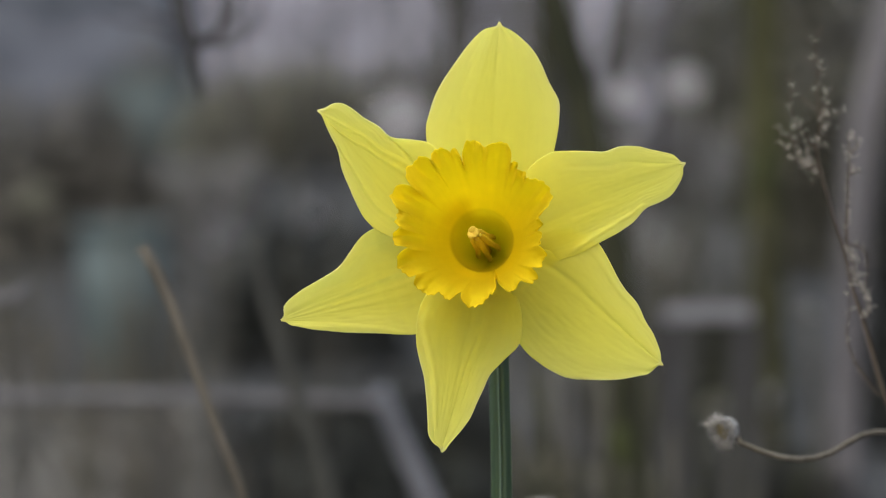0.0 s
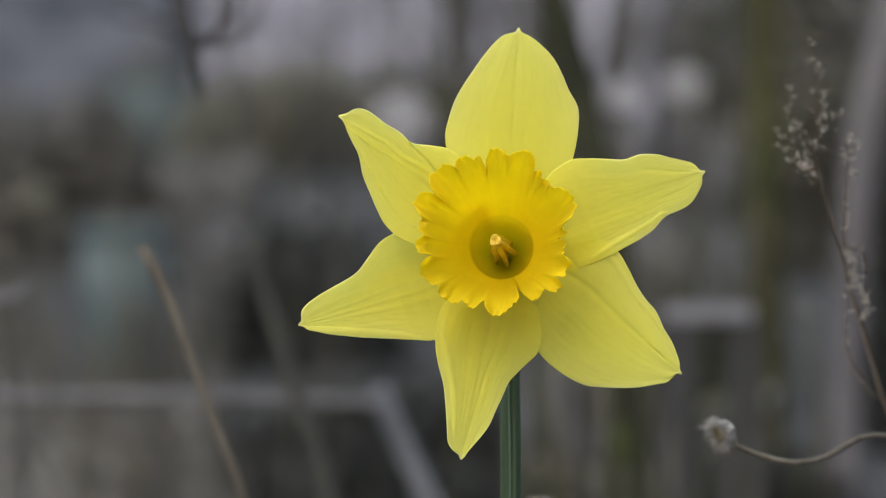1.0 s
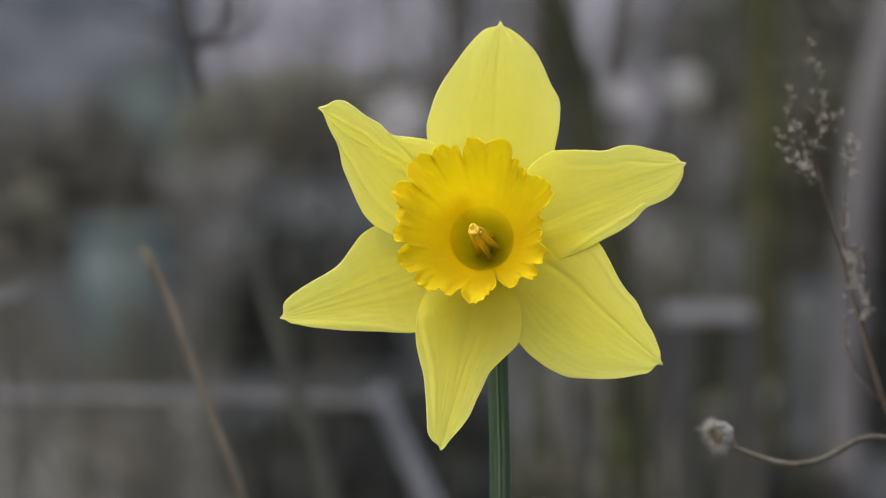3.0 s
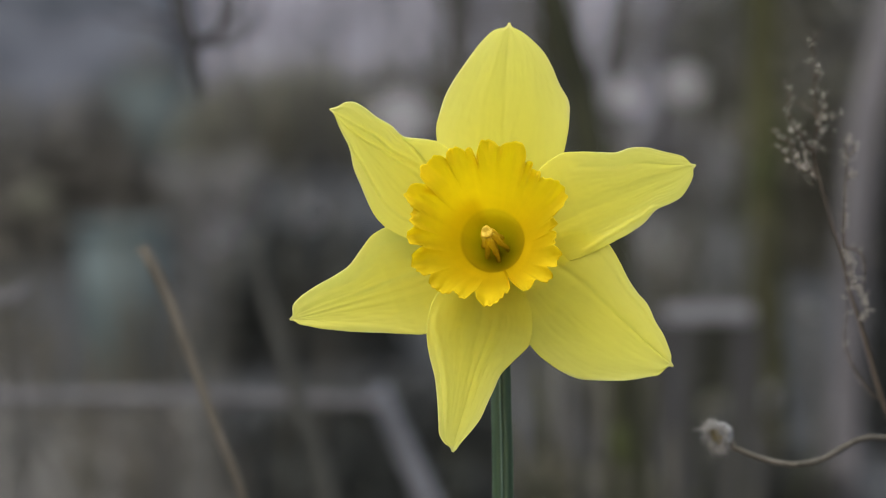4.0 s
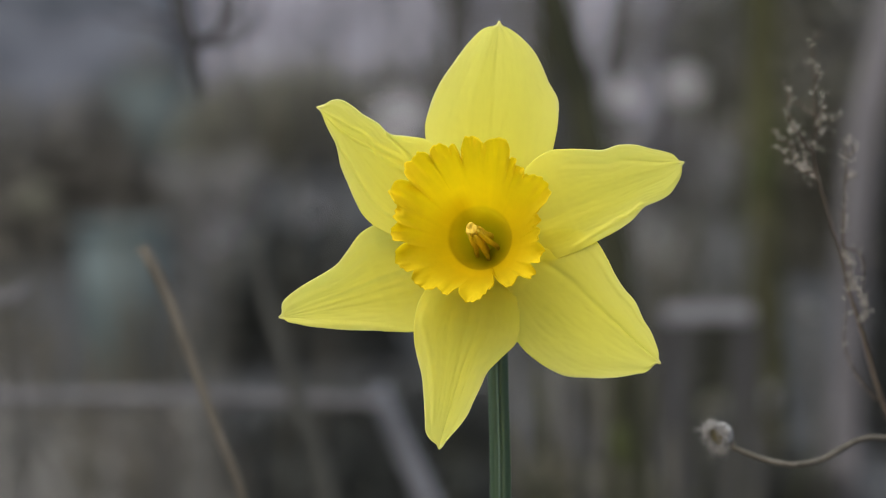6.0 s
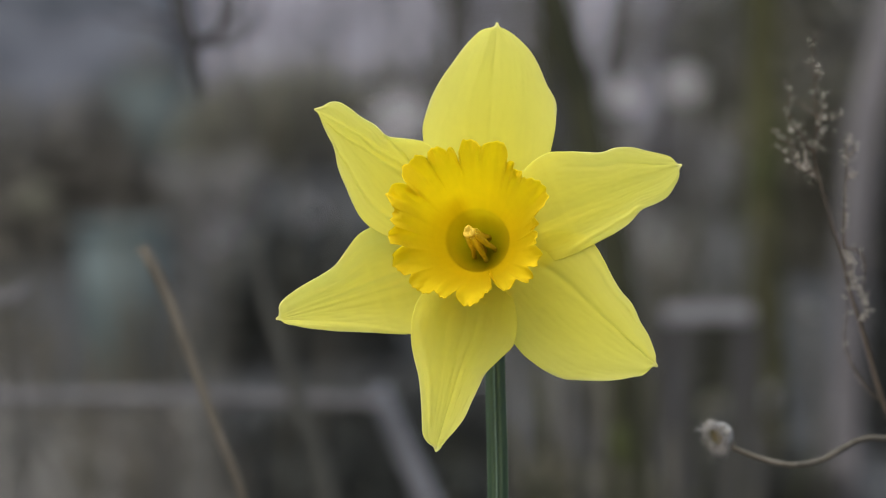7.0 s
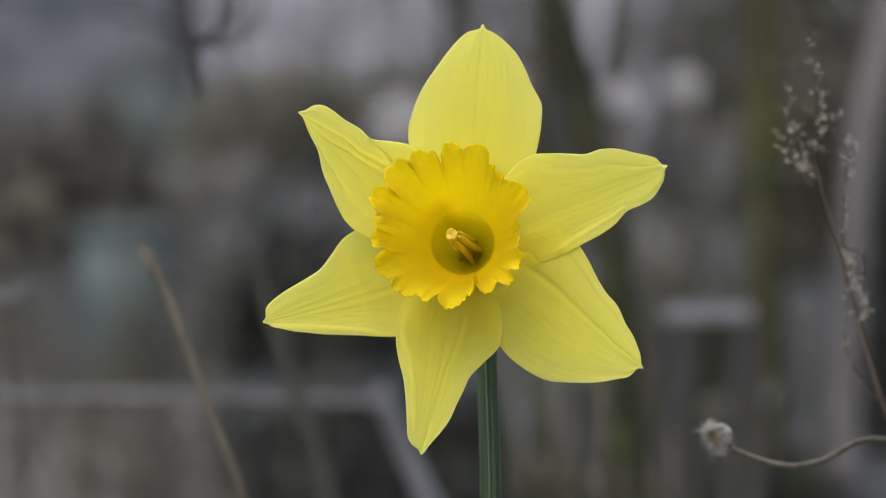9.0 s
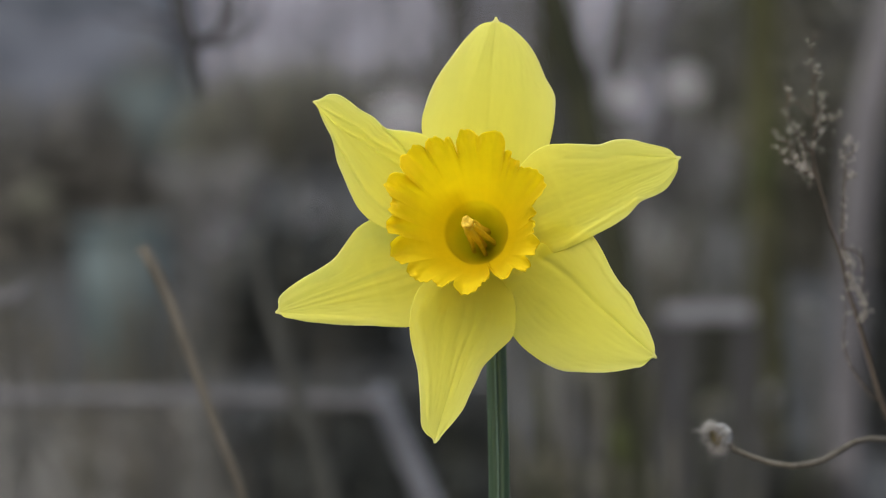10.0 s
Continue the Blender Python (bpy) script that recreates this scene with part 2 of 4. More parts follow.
def add_leaf(bm, at, size, rng, up=0.3):
    """A small folded, curled leaf blade."""
    d = Vector((rng.gauss(0, 1), rng.gauss(0, 1), rng.gauss(0, up))).normalized()
    s = d.cross(Vector((rng.gauss(0, .4), rng.gauss(0, .4), 1))).normalized()
    n = d.cross(s)
    v = [at, at + d * size * .5 + s * size * .28 + n * size * .1, at + d * size + n * size * rng.uniform(-.25, .25), at + d * size * .5 - s * size * .28 + n * size * .1, at + d * size * .5]
    q = [bm.verts.new(p) for p in v]
    for a, b, c in ((0, 1, 4), (1, 2, 4), (2, 3, 4), (3, 0, 4)):
        bm.faces.new((q[a], q[b], q[c]))


def swell(x, y):
    """Height of the ground: gently uneven soil, rising a little in the distance."""
    return 0.018 * noise.noise(Vector((x * 0.9, y * 0.9, 3.0))) + 0.006 * noise.noise(Vector((x * 5, y * 5, 9.0))) - 0.008


# ---- ground ----
def ground():
    bm = bmesh.new()
    xs = sorted({round(v, 3) for v in [i * 0.08 for i in range(-26, 27)] + [s * (2.2 + 0.12 * k ** 2.35) for k in range(18) for s in (-1, 1)] + [-900, 900]})
    ys = sorted({round(v, 3) for v in [i * 0.10 for i in range(-6, 120)] + [12.2 + 0.14 * k ** 2.3 for k in range(26)] + [-0.8 - 0.15 * k ** 2.4 for k in range(18)] + [900, -900]})
    grid = [[bm.verts.new((x, y, swell(x, y) if abs(x) < 60 and abs(y) < 60 else -0.01)) for x in xs] for y in ys]
    for a, b in zip(grid, grid[1:]):
        for i in range(len(xs) - 1):
            bm.faces.new((a[i], a[i + 1], b[i + 1], b[i]))
    ob = part("ground", bm, M_SOIL)
    return tagged(ob, "dark bare winter garden soil with leaf litter", "ground", kind="structure")


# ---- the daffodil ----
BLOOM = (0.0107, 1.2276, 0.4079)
FOOT = (0.0148, 1.2814, 0.0)
STATIONS = (0, .12, .25, .38, .48, .56, .64, .72, .80, .87, .93, .965, .976, 1.0)
# name, base, tip, half-widths on the one and the other side (mm), bow along, cup across, crease across
PETALS = []
PETALS.append(('top', (0.8, 2.1, -0.8), (3.1, 54.1, -11.1),
     (3.7, 8.1, 12.2, 15.8, 16.8, 16.1, 14.9, 12.9, 10.3, 7.9, 5.4, 3.2),
     (3.7, 7.8, 11.7, 14.3, 15.3, 15.6, 15.3, 12.9, 10.9, 8.6, 5.3, 2.5)))
PETALS.append(('right', (4.5, 0.7, 0.3), (48.2, 19.4, -1.2),
     (3.8, 8.8, 13.7, 15.2, 13.7, 12.0, 10.3, 10.0, 8.5, 6.1, 4.1, 2.6),
     (4.5, 8.7, 9.9, 9.8, 9.4, 9.0, 8.1, 6.4, 6.3, 5.8, 3.9, 2.3)))
PETALS.append(('lower_right', (2.5, -3.4, -1.1), (42.4, -29.6, 5.9),
     (4.0, 11.1, 16.0, 16.3, 14.2, 12.0, 10.3, 9.2, 6.8, 5.2, 3.2, 1.8),
     (3.7, 8.3, 12.8, 15.4, 16.0, 15.9, 15.1, 13.0, 10.6, 8.0, 5.2, 3.4)))
PETALS.append(('bottom', (-1.0, -4.1, 0.4), (-11.0, -50.5, 8.2),
     (4.1, 9.2, 12.2, 12.8, 10.0, 7.6, 6.7, 5.8, 5.0, 3.5, 1.9, 1.0),
     (3.7, 8.1, 12.0, 12.6, 11.6, 10.1, 8.2, 6.8, 5.7, 4.8, 3.9, 2.3)))
PETALS.append(('left', (-3.7, -2.7, -1.0), (-50.2, -18.9, -6.0),
     (3.7, 8.2, 12.8, 14.0, 12.5, 10.9, 9.4, 7.9, 6.1, 4.5, 2.8, 1.8),
     (3.8, 8.4, 12.3, 13.7, 13.0, 10.4, 7.7, 6.6, 5.9, 5.1, 4.0, 2.7)))
PETALS.append(('upper_left', (-3.0, 0.7, 0.3), (-41.0, 32.0, 4.3),
     (3.4, 7.5, 11.0, 13.1, 13.0, 11.5, 9.5, 7.4, 4.3, 2.7, 1.3, 0.3),
     (3.5, 6.3, 9.1, 10.9, 11.0, 8.8, 6.3, 6.4, 5.7, 5.6, 5.0, 3.4)))
BEND = {"top": (1.5, -1.2, 0.15), "right": (1.5, 0.8, 0.2), "lower_right": (0.6, -1.0, 0.1), "bottom": (0.8, 0.6, 0.15), "left": (-1.0, 1.2, 0.2), "upper_left": (2.5, 1.0, 0.1)}

# half-widths of the pinched point where it is not even (mm)
POINTS = {"upper_left": (0.15, 1.7)}

# lengthwise ribs of each petal: place across, width, height (mm)
RIBS = {"top": ((0.02, .05, -0.10), (-0.3, .04, 0.03), (0.35, .05, 0.03)), "right": ((-0.25, .06, 0.05), (0.12, .05, -0.05), (0.3, .07, 0.05)), "lower_right": ((-0.35, .05, 0.05), (.5, .06, 0.04)),
        "bottom": ((0.0, .06, -0.10), (0.3, .07, 0.08)), "left": ((-0.12, .05, 0.22), (0.1, .04, 0.26), (0.28, .05, 0.20), (-.45, .06, 0.10)), "upper_left": ((0.22, .05, 0.12),)}

# folds of each petal: height (mm), width, whether the side beyond it stays raised, and its line (along, across)
FOLDS = {
    "upper_left": ((2.6, .035, True, ((.30, -.25), (.40, -.34), (.498, -.47), (.578, -.66), (.635, -.88), (.69, -1.2))),
                   (.55, .055, False, ((.95, .30), (.89, .27), (.696, -.08), (.481, -.16), (.30, -.12))),
                   (.50, .060, False, ((.97, -.04), (.757, -.36), (.527, -.35), (.38, -.30))),
                   (-.55, .045, True, ((.84, 1.1), (.804, .88), (.711, .66), (.598, .70), (.423, .69), (.25, .65))),
                   (.22, .040, False, ((.80, .80), (.711, .62), (.598, .66), (.423, .65), (.25, .62)))),
    "right": ((.42, .045, False, ((.75, -.98), (.705, -.81), (.569, -.74), (.417, -.80), (.28, -.9))),
              (-.38, .06, False, ((.95, .30), (.70, .62), (.40, .74)))),
    "lower_right": ((-.50, .055, False, ((.20, .30), (.29, .30), (.572, .27), (.97, .15))),
                    (.34, .05, False, ((.30, .85), (.561, .85), (.763, .85), (.86, .92)))),
    "bottom": ((.42, .09, False, ((.30, -.88), (.40, -.84), (.508, -.72), (.727, -.66), (.9, -.6))),
               (-.20, .06, False, ((.25, .25), (.6, .20), (.97, .05)))),
    "left": ((.50, .055, True, ((.995, .50), (.837, .65), (.682, .77), (.528, .86), (.42, .97))),),
    "top": ((-.12, .05, False, ((.75, .02), (.97, .0))),),
}


def across(line, s):
    """Where a fold's line runs across the blade at s, and how far it is faded at its ends."""
    pts = sorted(line)
    q = float(np.interp(s, [a for a, _ in pts], [b for _, b in pts]))
    ends = min(s - pts[0][0], pts[-1][0] - s)
    return q, min(max(ends / 0.06, 0), 1)


def petal(name, base, tip, one, other, parent):
    """A tepal: a pointed blade lofted on its mid-line, cupped, creased along the rib, with a wavy margin and a pale pinched point."""
    bow, cup, crease = BEND[name]
    base, tip = Vector(base), Vector(tip)
    axis = tip - base
    side = Vector((-axis.y, axis.x, 0)).normalized()
    bm = bmesh.new()
    uv = bm.loops.layers.uv.new("UVMap")
    margin = bm.loops.layers.uv.new("Margin")
    ns, nq = 110, 96
    phase = sum(map(ord, name))
    rows, coords = [], {}
    for i in range(ns + 1):
        s = 1 - (1 - i / ns) ** 1.25
        tip_a, tip_b = POINTS.get(name, (0.9, 0.9))
        la = max(curve_at(STATIONS, (*one, tip_a, 0.08), s), 0.05)
        lb = max(curve_at(STATIONS, (*other, tip_b, 0.08), s), 0.05)
        row = []
        folds = [(high, width, stays, *across(line, s)) for high, width, stays, line in FOLDS[name]]
        for j in range(nq + 1):
            q = 2 * j / nq - 1
            off = q * (la if q > 0 else lb)
            p = base + axis * s + side * off
            env = math.sin(math.pi * min(s, 1)) ** 0.7
            p.z -= 24.0 * max(0, 1 - s / 0.22) ** 2
            p.z -= 2.6 * max(0, 1 - s / 0.35)
            late = {"bottom": 1.7, "lower_right": 1.6}.get(name, 1.0)  # some tips arch over
            p.z += bow * math.sin(math.pi * min(s, 1) ** late) ** (0.7 if late == 1.0 else 1.0) + cup * q * q * env
            p.z -= crease * math.exp(-(q / 0.10) ** 2) * (1 - s) ** .5 * min(s * 5, 1)
            for q0, width, high in RIBS[name]:
                p.z += high * env * math.exp(-((q - q0) / width) ** 2)
            for high, width, stays, q0, fade in folds:
                if stays:  # the far margin lies lower
                    u = min(max((q - q0) / width * 0.5 + 0.5, 0), 1)
                    p.z += high * fade * (u * u * (3 - 2 * u) - (1 if high > 0 else 0))
                else:
                    p.z += high * fade * math.exp(-((q - q0) / width) ** 2)
            p.z += 0.08 * noise.noise(Vector((q * 13.0 + s * 4.0, s * 7.0, phase * 0.23))) * env
            p.z += 0.05 * noise.noise(Vector((q * 20.0, s * 26.0, phase * 0.31))) * env
            p.z += 1.1 * abs(q) ** 4 * noise.noise(Vector((s * 5.0, q * 1.2, phase * 0.37)))
            p.z += 0.30 * noise.noise(Vector((q * 3.0, s * 2.2, phase * 0.11)))
            v = bm.verts.new(p * 0.001)
            coords[v] = (0.5 + off / 34, s, abs(q))
            row.append(v)
        rows.append(row)
    for a, b in zip(rows, rows[1:]):
        for j in range(nq):
            f = bm.faces.new((a[j], a[j + 1], b[j + 1], b[j]))
            for lp in f.loops:
                lp[uv].uv = coords[lp.vert][:2]
                lp[margin].uv = (coords[lp.vert][2] * min(1, 0.65 + coords[lp.vert][1] * 0.6), 0)
    bmesh.ops.recalc_face_normals(bm, faces=bm.faces)
    ob = part("petal", bm, M_PETAL, parent)
    so = ob.modifiers.new("blade", "SOLIDIFY")
    so.thickness = 0.00030
    so.offset = 0
    return ob


# the frilled rim: each notch's angle from the right hand upwards (degrees) and reach (mm), and the reach of the lobe that follows it
FRILL = ((8, 15.6, 20.6), (41.5, 16.8, 18.0), (51.5, 16.9, 18.4), (58, 17.3, 21.2), (80.5, 18.5, 20.4), (99.5, 15.3, 19.0), (107, 17.9, 20.0), (122.5, 19.0, 20.8), (147.5, 17.6, 21.1), (168.5, 17.9, 18.5), (182, 17.4, 19.7),
         (199, 16.6, 20.6), (222, 18.2, 20.3), (243, 18.3, 18.9), (259, 15.4, 19.8), (282.5, 17.8, 17.2), (292, 10.6, 18.9), (311.5, 17.8, 20.4), (324, 17.8, 19.7), (343.5, 16.0, 16.8), (357, 14.8, 16.6))


def corona(parent):
    """The trumpet: a deep tube that opens abruptly into a bowl with a frilled, lobed and notched rim."""
    nt_, ns = 600, 84
    prof = (0, .07, .16, .26, .36, .41, .45, .52, .66, .82, 1.0)
    rad = (0.2, 1.6, 2.9, 5.0, 7.0, 7.65, 8.6, 10.4, 13.0, 16.0, 18.9)
    dep = (-14.0, -13.2, -10.8, -7.0, -2.4, 1.0, 2.6, 5.6, 12.0, 19.0, 24.5)
    bm = bmesh.new()
    uv = bm.loops.layers.uv.new("UVMap")
    grid, coords = [], {}
    for i in range(ns + 1):
        s = i / ns
        r0, w0 = curve_at(prof, rad, s), curve_at(prof, dep, s)
        f = max(0, (s - 0.41) / 0.59)
        row = []
        for j in range(nt_):
            a = 360 * j / nt_
            k = max([n for n in range(len(FRILL)) if FRILL[n][0] <= a], default=len(FRILL) - 1)
            a0, n0, lobe = FRILL[k]
            a1, n1, _ = FRILL[(k + 1) % len(FRILL)]
            span = (a1 - a0) % 360
            u = ((a - a0) % 360) / span
            edge = abs(2 * u - 1)
            low = n0 + (n1 - n0) * u
            full = 1 - edge ** (2.2 + (k * 7 % 5) * 0.35)
            rim = 0.985 * (low + (lobe - low) * full)
            ca, sa = math.cos(math.radians(a)), math.sin(math.radians(a))
            # the rim's reach grows out of the plain bowl
            r = r0 * (1 + (rim / 18.9 - 1) * f ** (2.2 - 1.4 * min(max((16.5 - rim) / 5, 0), 1)))
            sharp = min(math.radians(span) * 18.9 / 5.5, 1.3)  # broad lobes swell more than narrow ones
            side = 1 if -80 < (a + 180) % 360 - 180 < 100 else -1
            # the lobes at the sides are scoops with raised margins, those above and below swell forward; each leans over its neighbour
            mid = math.radians(a0 + span / 2)
            scoop = min(max((abs(math.cos(mid)) - 0.45) / 0.2, 0), 1) * (1.0 if k % 3 else 0.55)
            w = w0 + sharp * f ** 3 * (3.8 * scoop * (edge ** 1.7 - 0.5) - 1.0 * (1 - scoop) * edge ** 4) - 0.35 * edge ** 2 * f ** 1.4
            cut = 1.9 * max(0, 17.2 - rim) * f ** 2.2  # deep notches follow the bowl inwards
            w -= cut
            deep = w0 - cut - 2
            cx = -1.40 - deep * (0.15 if deep < 0 else 0.104)
            cy = 0.70 + deep * (0.19 if deep < 0 else 0.162)
            w -= 0.9 * max(0, edge - 0.86) / 0.14 * f ** 5
            w += 1.5 * side * (u - 0.5) * f ** 4 * (1 if k % 2 else 0.3)
            # the outermost edge turns back here and there
            w -= 1.2 * (max(0, f - 0.80) / 0.20) ** 1.6 * (0.5 + 0.8 * noise.noise(Vector((ca * 4, sa * 4, 7))))
            # soft ruffles, and flutes that run down into the bowl
            w += 3.6 * max(0, f - 0.34) * noise.noise(Vector((ca * 4.6, sa * 4.6, s * 3)))
            w += 3.8 * max(0, f - 0.45) * noise.noise(Vector((ca * 10, sa * 10, s * 5)))
            w += 0.40 * max(0, f - 0.10) * noise.noise(Vector((ca * 13, sa * 13, s * 1.5 + 5)))
            r += 2.0 * max(0, f - 0.6) * noise.noise(Vector((ca * 14, sa * 14, s * 6 + 4)))
            r += 2.4 * max(0, f - 0.8) * noise.noise(Vector((ca * 21, sa * 21, s * 4 + 2)))
            x, y = r * ca, r * sa
            w += math.exp(-((s - 0.43) / 0.16) ** 2) * (0.11 * x - 0.06 * y)  # the throat opens askew
            v = bm.verts.new(Vector((cx + x, cy + y, w + f * (0.10 * x - 0.15 * y))) * 0.001)
            coords[v] = (j / nt_, s)
            row.append(v)
        grid.append(row)
    for a, b in zip(grid, grid[1:]):
        for j in range(nt_):
            f = bm.faces.new((a[j], a[(j + 1) % nt_], b[(j + 1) % nt_], b[j]))
            for lp in f.loops:
                c = coords[lp.vert]
                lp[uv].uv = (1.0 if j == nt_ - 1 and c[0] == 0 else c[0], c[1])
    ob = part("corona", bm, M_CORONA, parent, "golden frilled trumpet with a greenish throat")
    so = ob.modifiers.new("blade", "SOLIDIFY")
    so.thickness = 0.00013
    so.offset = 0
    return ob


def daffodil():
    top = thing("daffodil", "yellow daffodil in full bloom on a green stem", "flower", FOOT)
    lift = Vector(FOOT)
    # the stem: flattened, with lengthwise ridges, bent forward under the bloom
    def ridges(a, along):
        a = math.degrees(a)
        fold = 151 - 157 * min(along, 0.43)
        bump = sum(h * math.exp(-(((a - c + 180) % 360 - 180) / w) ** 2) for c, h, w in ((8, .13, 6), (fold, .20, 6), (fold + 18, -.16, 10), (fold - 20, -.08, 10), (172, .14, 6), (255, .08, 8)))
        return 0.94 + bump + 0.05 * math.cos(math.radians(2 * a))
    line = [Vector(p) - lift for p in (FOOT, (0.0148, 1.2776, 0.3442), (0.0142, 1.2788, 0.3721), (0.0138, 1.2798, 0.3957), (0.0137, 1.2777, 0.4012), (0.0134, 1.2723, 0.4039))]
    bm = bmesh.new()
    add_tube(bm, line, (0.0031, 0.0028, 0.0025, 0.0023), 60, 120, section=ridges, ref=Vector((0, 1, 0)))
    part("stem", bm, M_STEM, top, "ridged blue-green stem")
    # the tube behind the petals, which carries all of the bloom
    bm = bmesh.new()
    add_tube(bm, [(0.0008, -0.0016, -0.0150), (0.0010, -0.0010, -0.021), (0.0014, -0.0005, -0.031), (0.0023, -0.0020, -0.0450)], (0.0046, 0.0036, 0.0040, 0.0028), 30, 18)
    head = part("flower_head", bm, M_TUBE, top, "yellow-green floral tube carrying six petals and a corona")
    for row in PETALS:
        petal(*row, head)
    corona(head)
    # style with a three-lobed stigma
    bm = bmesh.new()
    add_tube(bm, [Vector(p) * 0.001 for p in ((0.4, -2.0, -14), (-0.8, -0.4, -4), (-2.2, 1.2, 7), (-3.35, 2.3, 15.6))], (0.0009, 0.0008, 0.0008, 0.0011), 24, 12)
    rings = []
    for r, w in ((1.05, 15.0), (1.42, 15.6), (1.46, 16.1), (1.15, 16.45), (0.7, 16.3), (0.3, 16.0)):
        ring = []
        for k in range(30):
            a = 2 * math.pi * k / 30
            rr = r * (1 + 0.10 * math.cos(3 * a + 0.8) + 0.14 * noise.noise(Vector((math.cos(a) * 1.7, math.sin(a) * 1.7, 3.3))))
            ring.append(bm.verts.new(Vector((-3.5 + rr * math.cos(a), 2.45 + rr * math.sin(a), w + 0.15 * math.cos(3 * a))) * 0.001))
        rings.append(ring)
    for a, b in zip(rings, rings[1:]):
        for k in range(30):
            bm.faces.new((a[k], a[(k + 1) % 30], b[(k + 1) % 30], b[k]))
    bm.faces.new(rings[-1])
    bm.faces.new(rings[0][::-1])
    part("pistil", bm, M_STIGMA, head, "pale yellow style with a three-lobed stigma")
    for deg in (-4, 57, 117, 172, 228, 286):
        c, s = math.cos(math.radians(deg)), math.sin(math.radians(deg))
        bm = bmesh.new()
        add_tube(bm, [Vector(p) * 0.001 for p in ((0.1 + 3.0 * c, -1.3 + 3.0 * s, -11.0), (-0.2 + 2.8 * c, -0.8 + 2.8 * s, -7.5), (-1.0 + 2.0 * c, 0.0 + 2.0 * s, -1.0), (-1.9 + 1.5 * c, 0.9 + 1.5 * s, 5.0), (-2.7 + 1.15 * c, 1.7 + 1.15 * s, 11.0), (-3.0 + 1.0 * c, 2.0 + 1.0 * s, 13.5))], (0.0006, 0.00062, 0.0007, 0.0008, 0.0009, 0.0005), 30, 10)
        part("stamen", bm, M_ANTHER, head)
    return top, head


# ---- dry stalks near the flower ----
def blade_stalk(name, label, category, points, radii, material, knot=0.12):
    foot = Vector(points[0])
    top = thing(name, label, category, foot)
    bm = bmesh.new()
    add_tube(bm, [Vector(p) - foot for p in points], radii, 40, 10, knot)
    part("stalk", bm, material, top)
    return top


def dry_leaf(parent, points):
    """A curled strap of dead leaf fixed to its stalk."""
    line = smooth_line([Vector(p) - parent.location for p in points], 16)
    bm = bmesh.new()
    rows = []
    for i, p in enumerate(line):
        w = 0.0035 * math.sin(math.pi * (i + 1) / 18)
        rows.append([bm.verts.new(p + Vector((0, 0.3 * w * k * k, w * k + 0.2 * w * math.sin(i)))) for k in (-1, -.5, 0, .5, 1)])
    for a, b in zip(rows, rows[1:]):
        for j in range(4):
            bm.faces.new((a[j], a[j + 1], b[j + 1], b[j]))
    ob = part("leaf", bm, M_CANEPALE, parent, "curled pale dead leaf")
    so = ob.modifiers.new("blade", "SOLIDIFY")
    so.thickness = 0.0003
    return ob


def add_clump(bm, at, size, rng, n=5):
    for _ in range(n):
        p = at + Vector((rng.gauss(0, .7), rng.gauss(0, .7), rng.gauss(0, .7))) * size
        g = bmesh.ops.create_icosphere(bm, subdivisions=1, radius=size * rng.uniform(.16, .30))
        bmesh.ops.transform(bm, matrix=Matrix.Translation(p) @ Euler((rng.random() * 6, rng.random() * 6, 0)).to_matrix().to_4x4() @ Matrix.Diagonal((1, rng.uniform(.4, .8), rng.uniform(1.6, 3.4), 1)), verts=g["verts"])


